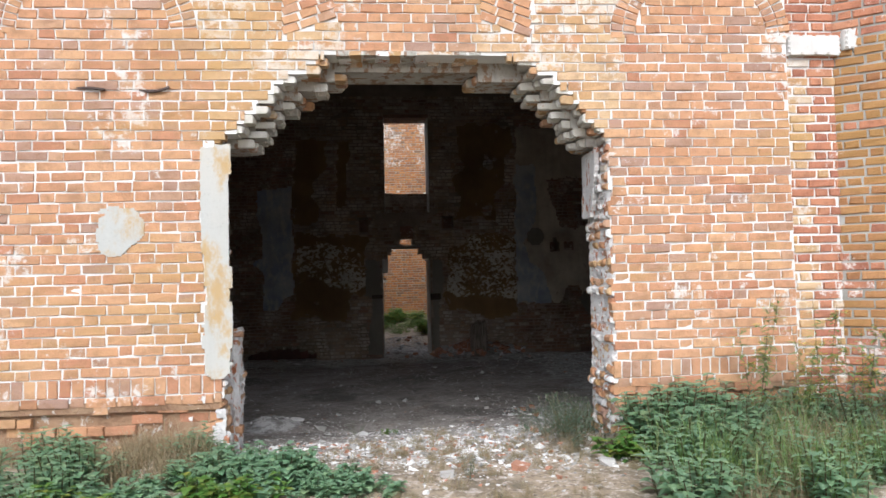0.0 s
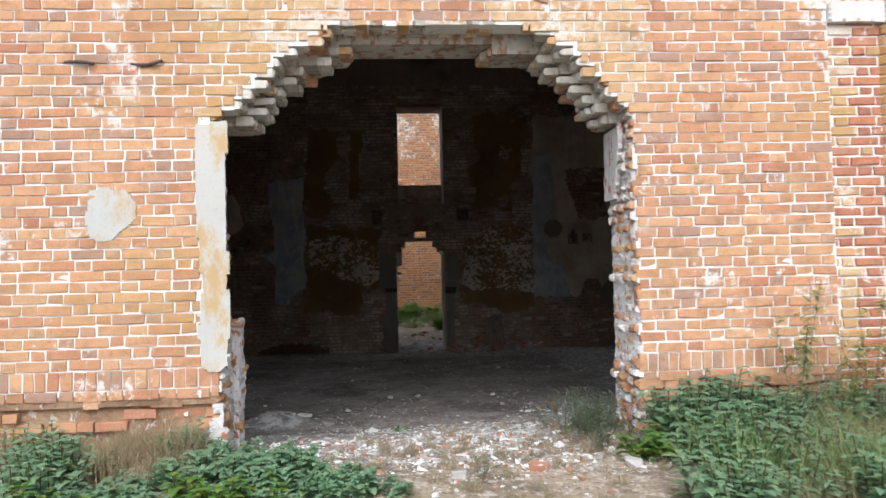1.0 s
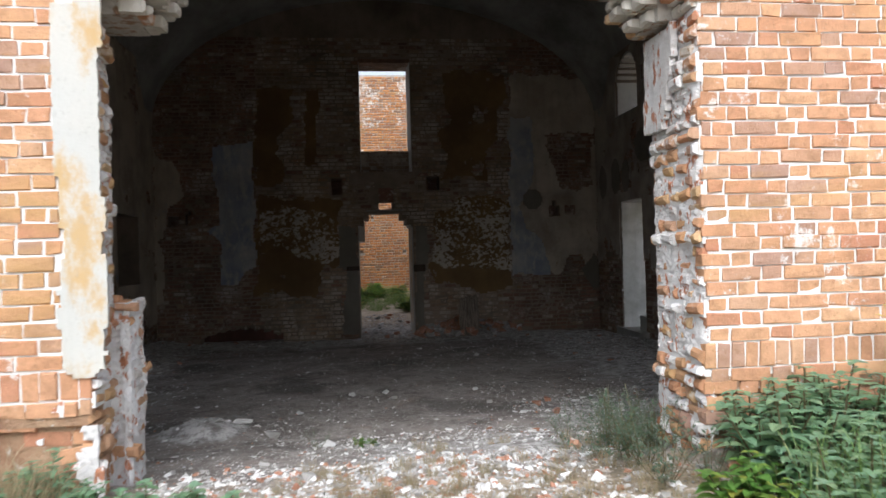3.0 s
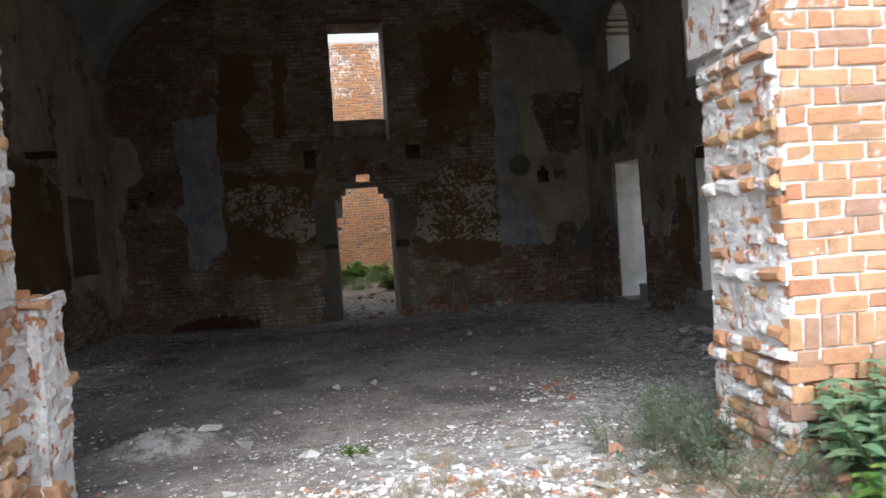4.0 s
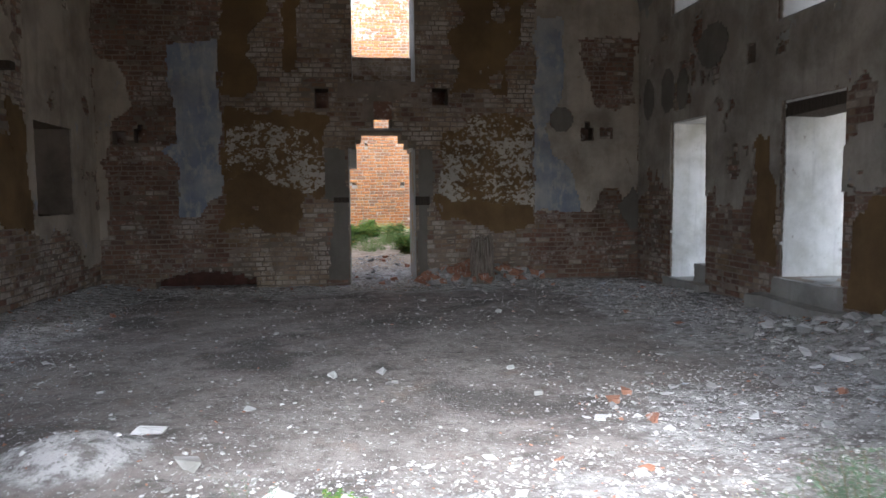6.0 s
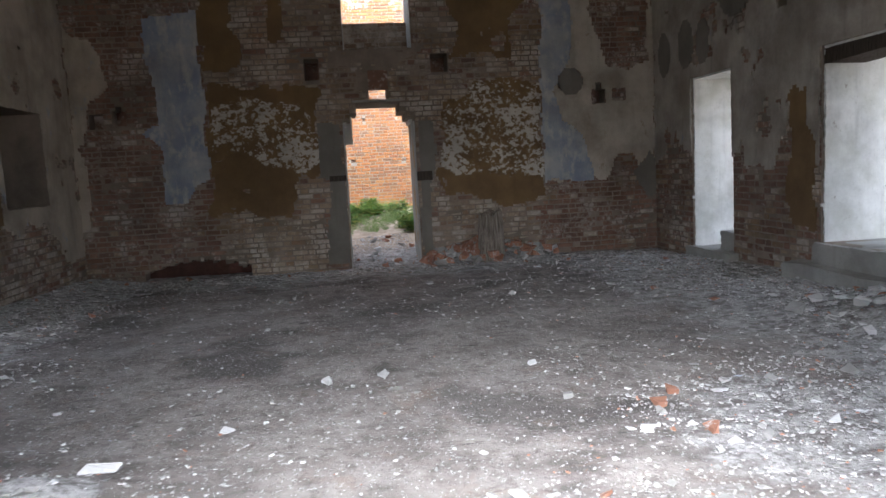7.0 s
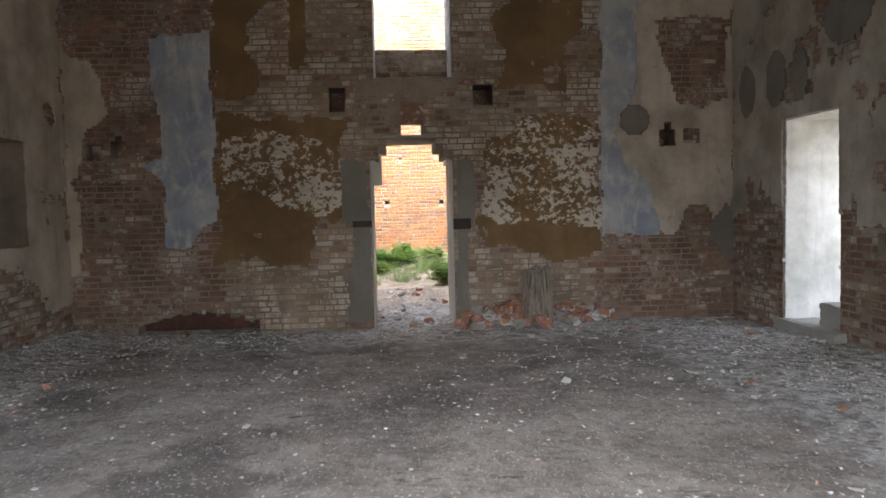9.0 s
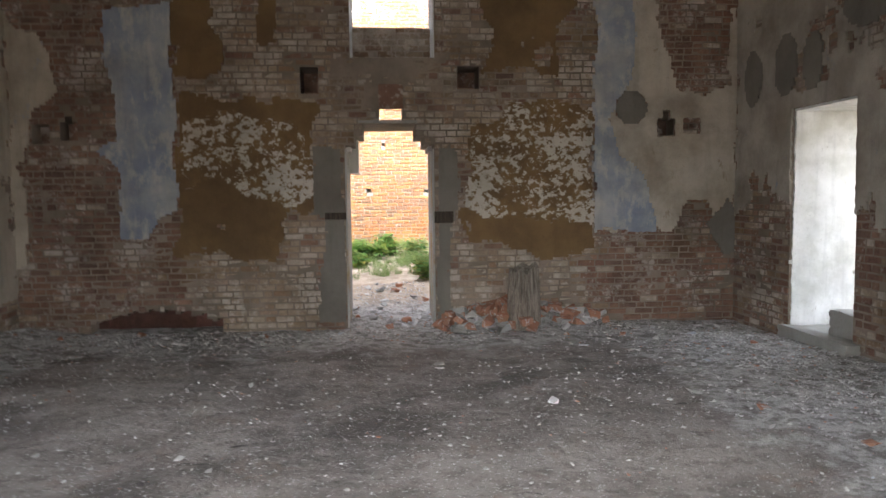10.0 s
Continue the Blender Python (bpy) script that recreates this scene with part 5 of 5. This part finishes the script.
def flowering(name, seed, height, label):
    root = tagged(new(name), label, "plant", "weeds by the wall")
    st, fo, bl, r = Foliage(seed), Foliage(seed + 1), Foliage(seed + 2), random.Random(seed)
    for k in range(4):
        a = r.uniform(0, 6.3)
        tip = Vector((math.cos(a), math.sin(a), 0)) * r.uniform(0.05, 0.3) + Vector((0, 0, height * r.uniform(0.6, 1.0)))
        st.stalk(Vector((0, 0, -0.03)), tip, 0.004)
        for n in range(7):
            t = r.uniform(0.35, 0.95)
            a2 = r.uniform(0, 6.3)
            side = tip * t + Vector((math.cos(a2), math.sin(a2), 0.9)) * r.uniform(0.06, 0.2) * (1.3 - t)
            st.stalk(tip * t, side, 0.002)
            for j in range(12):
                fo.leaf((tip * t).lerp(side, r.random()), r.uniform(0, 6.3), r.uniform(0, 0.8), r.uniform(0.03, 0.07), 0.018, 0.4)
            for j in range(3):
                bl.leaf(side + Vector((r.gauss(0, 0.03), r.gauss(0, 0.03), 0)), r.uniform(0, 6.3), 0.3, 0.04, 0.03)
        st.make("stem", M_STALK, root)
        st = Foliage(seed)
        for n in range(40):
            t = 0.05 + 0.9 * r.random()
            fo.leaf(tip * t, r.uniform(0, 6.3), r.uniform(0, 0.6), r.uniform(0.04, 0.11), 0.026, 0.5)
    fo.make("foliage", M_GRASS, root)
    bl.make("blossom", M_YELLOW, root)
    return root


def stand(ob, x, y, rnd, size=1.0):
    """Sets a thing on the ground."""
    m = pose(x, y, float(ground_z(x, y)), 0, 0, rnd.uniform(0, 360)) @ Matrix.Diagonal((size, size, size, 1))
    ob.matrix_basis = m
    return ob


def sow(make_list, spots, rnd, again=False):
    for i, (x, y, size) in enumerate(spots):
        first = make_list[i % len(make_list)]
        if i < len(make_list) and not again:
            stand(first, x, y, rnd, size)
        else:
            ob = copy_thing(first, Matrix())
            stand(ob, x, y, rnd, size)


rnd = random.Random(500)


def patch(count, x0, x1, y0, y1, lo, hi):
    return [(rnd.uniform(x0, x1), rnd.uniform(y0, y1), rnd.uniform(lo, hi)) for _ in range(count)]


nettles = [nettle("nettle", 510 + 7 * i, M_NETTLE, 0.36, 0.088, "green stinging nettle clump growing by the brick wall") for i in range(6)]
spots = patch(110, -4.6, -2.3, 3.8, 5.75, 0.7, 1.05) + patch(8, -1.75, -1.45, 5.7, 6.0, 0.6, 0.85)
spots += patch(16, 2.22, 3.0, 5.5, 6.0, 1.15, 1.5) + patch(55, 2.2, 4.2, 5.1, 6.02, 0.9, 1.35) + patch(60, 1.9, 5.2, 3.9, 5.2, 0.7, 1.1)
sow(nettles, spots, rnd)
mallows = [nettle("broadleaf_weed", 560 + 7 * i, M_NETTLE, 0.22, 0.085, "low green broadleaf weed on dry soil", 7, 0.9) for i in range(3)]
sow(mallows, patch(22, -1.55, -0.75, 4.9, 5.6, 0.7, 1.1) + patch(9, -0.62, -0.12, 4.75, 5.1, 0.5, 0.8) + patch(16, -2.4, -1.5, 4.3, 5.0, 0.6, 0.9), rnd)
brights = [nettle("bright_weed", 590 + 7 * i, M_BRIGHT, 0.26, 0.10, "bright green young weed on dry soil", 6, 0.7) for i in range(2)]
sow(brights, [(1.95, 5.35, 0.9), (2.05, 5.25, 0.8), (-1.35, 4.7, 0.9), (-1.0, 4.65, 0.8), (-1.15, 4.55, 0.9), (-2.3, 4.8, 0.7), (0.05, 8.2, 0.32), (0.0, 8.35, 0.25)] + patch(12, -3.6, -2.0, 4.0, 4.5, 0.6, 0.9), rnd)
worms = [wormwood("wormwood", 620 + 7 * i, M_GREYLEAF, 0.5, "grey-green feathery weed at the broken doorway") for i in range(3)]
sow(worms, patch(11, 1.45, 2.1, 5.7, 7.2, 0.5, 0.85) + patch(5, 1.9, 2.5, 7.1, 7.8, 0.35, 0.55) + patch(10, 3.0, 5.0, 5.0, 5.9, 0.8, 1.2) + [(-0.35, 8.2, 0.3), (0.6, 5.0, 0.35)], rnd)
flowers = [flowering("flowering_weed", 650 + 7 * i, 1.35, "tall yellow-flowering weed in front of the wall") for i in range(2)]
sow(flowers, [(3.35, 5.75, 1.0), (3.95, 5.7, 1.05), (4.2, 5.5, 0.85), (4.5, 5.4, 0.9), (3.7, 5.6, 0.6), (4.75, 5.1, 0.8)], rnd)
dry = [tuft("dry_grass_tuft", 670 + i, M_DRY, 70, 0.34, 0.16, "dry straw-coloured grass tuft") for i in range(4)]
sow(dry, patch(40, -2.4, -1.4, 5.2, 6.05, 0.6, 1.1) + patch(130, -0.6, 2.1, 4.3, 6.8, 0.18, 0.45) + patch(70, 2.9, 5.2, 4.6, 5.9, 0.8, 1.6) + patch(24, 2.3, 4.2, 4.0, 5.0, 0.5, 1.0) + patch(12, 0.2, 2.2, 6.6, 7.8, 0.2, 0.45) + patch(20, -4.5, -2.3, 5.6, 6.0, 0.4, 0.8), rnd)
greens = [tuft("green_grass_tuft", 690 + i, M_GRASS, 80, 0.36, 0.18, "long green grass tuft") for i in range(3)]
sow(greens, patch(75, 2.3, 5.4, 4.2, 5.7, 0.8, 1.5) + patch(110, -1.2, 3.2, 24.5, 27.9, 0.5, 1.0) + patch(16, -4.6, -3, 4.0, 5.0, 0.6, 1), rnd)
sow(greens, patch(45, 0.0, 1.9, 23.2, 25.2, 0.45, 0.8), rnd, True)
burdocks = [nettle("burdock", 720 + 7 * i, M_BRIGHT, 0.5, 0.22, "large-leaved green weed behind the doorway", 5, 0.7, "plant", "weeds in the yard") for i in range(2)]
sow(burdocks, [(1.55, 22.6, 0.8), (1.75, 23.0, 0.9), (1.5, 23.4, 0.8), (0.2, 25.5, 0.8), (0.7, 26.5, 0.9), (1.8, 24.0, 1.0)] + patch(14, -0.8, 2.6, 24.5, 27.8, 0.6, 0.9), rnd)


# ---------------------------------------------------------------- front wall: its bricks
def unit_brick(w, h, seed):
    b = Boxes(seed)
    b.brick(lambda u, v, n: (u, -n, v), -w / 2, w / 2, -h / 2, h / 2, 0.008, 0, 0.005, -0.05)
    me = bpy.data.meshes.new("brick")
    me.from_pydata(b.v, [], b.f)
    me.materials.append(M_FACE)
    return me


UNITS = {(w, s): unit_brick(w, COURSE - JOINT, 10 * s + i) for i, w in enumerate((LONG, SHORT)) for s in range(4)}
UNIT_SOLDIER = [unit_brick(0.082, 0.155, 90 + s) for s in range(4)]


def near_stretch(u, z):
    return (2.16 < u < 3.75 and 0.7 < z < 2.75) or (-3.0 < u < -1.6 and 0.8 < z < 1.95)


RINGS, RING_Z, RING_IN = (-2.62, 3.17), 4.2, 0.68


def arch_cuts(z):
    """Stretches of a level course that the blind arches or the rising courses take up."""
    out, dz = [], z - RING_Z
    if 0 < dz < RING_IN + 0.25:
        far, near = math.sqrt((RING_IN + 0.255) ** 2 - dz * dz), math.sqrt(max(0, (RING_IN - 0.005) ** 2 - dz * dz))
        for cx in RINGS:
            out += [(cx - far, cx - near), (cx + near, cx + far)]
    low = max(0.0, (4.36 - z) / 0.36)
    if low < 0.49 and z < 5.1:
        out += [(0.27 - 1.19, 0.27 - 0.70 - low), (0.27 + 0.70 + low, 0.27 + 1.19)]
    return out


def front_bricks():
    rnd = random.Random(17)
    rest = Boxes(18)
    count = 0
    rows = [(0.36, 0), (0.455, 1), (0.55, 2), (0.645, 3), (0.74, 4), (0.815, 5)]
    z, k = 1.075, 7
    while z < 5.4:
        rows.append((z, k))
        z += COURSE
        k += 1
    rows.append((0.905, 6))
    for z, k in rows:
        soldier = k == 6
        h = 0.154 if soldier else COURSE - 0.0150
        edge = opening_edges(z + h / 2) if z + h / 2 < 4.07 else None
        cuts = []
        if edge:
            cuts.append((edge[0] + rnd.uniform(-0.06, 0.0), edge[1] + rnd.uniform(0.0, 0.06)))
            if 1.0 < z < 3.15:
                cuts.append((-1.645 + rnd.uniform(-0.015, 0.015), -1.4))
        cuts += arch_cuts(z + h / 2)
        if soldier:
            items, u = [], -5.9
            while u < 4.05:
                w = 0.082 + rnd.uniform(-0.008, 0.012)
                items += [s for s in spans(u, u + w, cuts) if s[1] - s[0] > 0.04]
                u += w + JOINT
        else:
            items = list(bond(-5.9, 4.04, k, rnd, cuts))
        for a, c in items:
            m = (a + c) / 2
            if z < 0.80 and rnd.random() < (0.46 if m < -1.9 else 0.22):
                continue
            dz = 0.012 * math.sin(a * 1.3 + k * 0.4) * 0.4 + rnd.uniform(-0.003, 0.003)
            fit = near_stretch(m, z) and (soldier or abs((c - a) - LONG) < 0.02 or abs((c - a) - SHORT) < 0.02)
            if fit and count < 300:
                w = 0.082 if soldier else (LONG if c - a > 0.2 else SHORT)
                me = UNIT_SOLDIER[rnd.randrange(4)] if soldier else UNITS[(w, rnd.randrange(4))]
                ob = new("brick", me)
                ob.parent = wall_front
                ob.location = (m, YF + rnd.uniform(-0.004, 0.003), z + h / 2 + dz)
                ob.rotation_euler = (0, rnd.uniform(-0.008, 0.008), 0)
                ob.scale = ((c - a + 0.002) / w, 1, 1.0 if soldier else h / (COURSE - JOINT))
                count += 1
                continue
            washed = -1.68 < m < 2.26 and z > 3.15 and not (-0.45 < m < 0.95)
            sunk = rnd.uniform(0.0, 0.075) if z < 0.8 else 0
            rest.brick(on_front, a - 0.001, c + 0.001, z + dz, z + h + dz, 0.008 - sunk, 1 if washed else 0, 0.004, -0.09, rnd.gauss(0, 0.05) if z < 0.8 else 0.0)
    # blind arches over the two side bays: rings of voussoirs, and the rising courses over the breach
    for cx in RINGS:
        for i in range(36):
            a = math.pi * (i + 0.5) / 36
            for r in (RING_IN + 0.062, RING_IN + 0.188):
                px, pz = cx + r * math.cos(a), RING_Z + r * math.sin(a)
                half = r * math.pi / 72 - 0.007
                rest.brick(on_front, px - 0.057, px + 0.057, pz - half, pz + half, 0.01, 0, 0.005, -0.06, a)
    for side in (-1, 1):
        for k in range(9):
            for j in range(3):
                w = (0.24, 0.12, 0.17)[(j + k) % 3]
                d = 0.07 + 0.17 * j
                px, pz = 0.27 + side * (0.70 + d), 4.42 + 0.092 * k - 0.36 * d
                rest.brick(on_front, px - 0.078, px + 0.078, pz - 0.038, pz + 0.038, 0.012, 0, 0.005, -0.06, -side * 0.34)
    tagged(rest.make("bricks_front", [M_FACE_J, M_WASHED], wall_front), kind="stuff")


front_bricks()
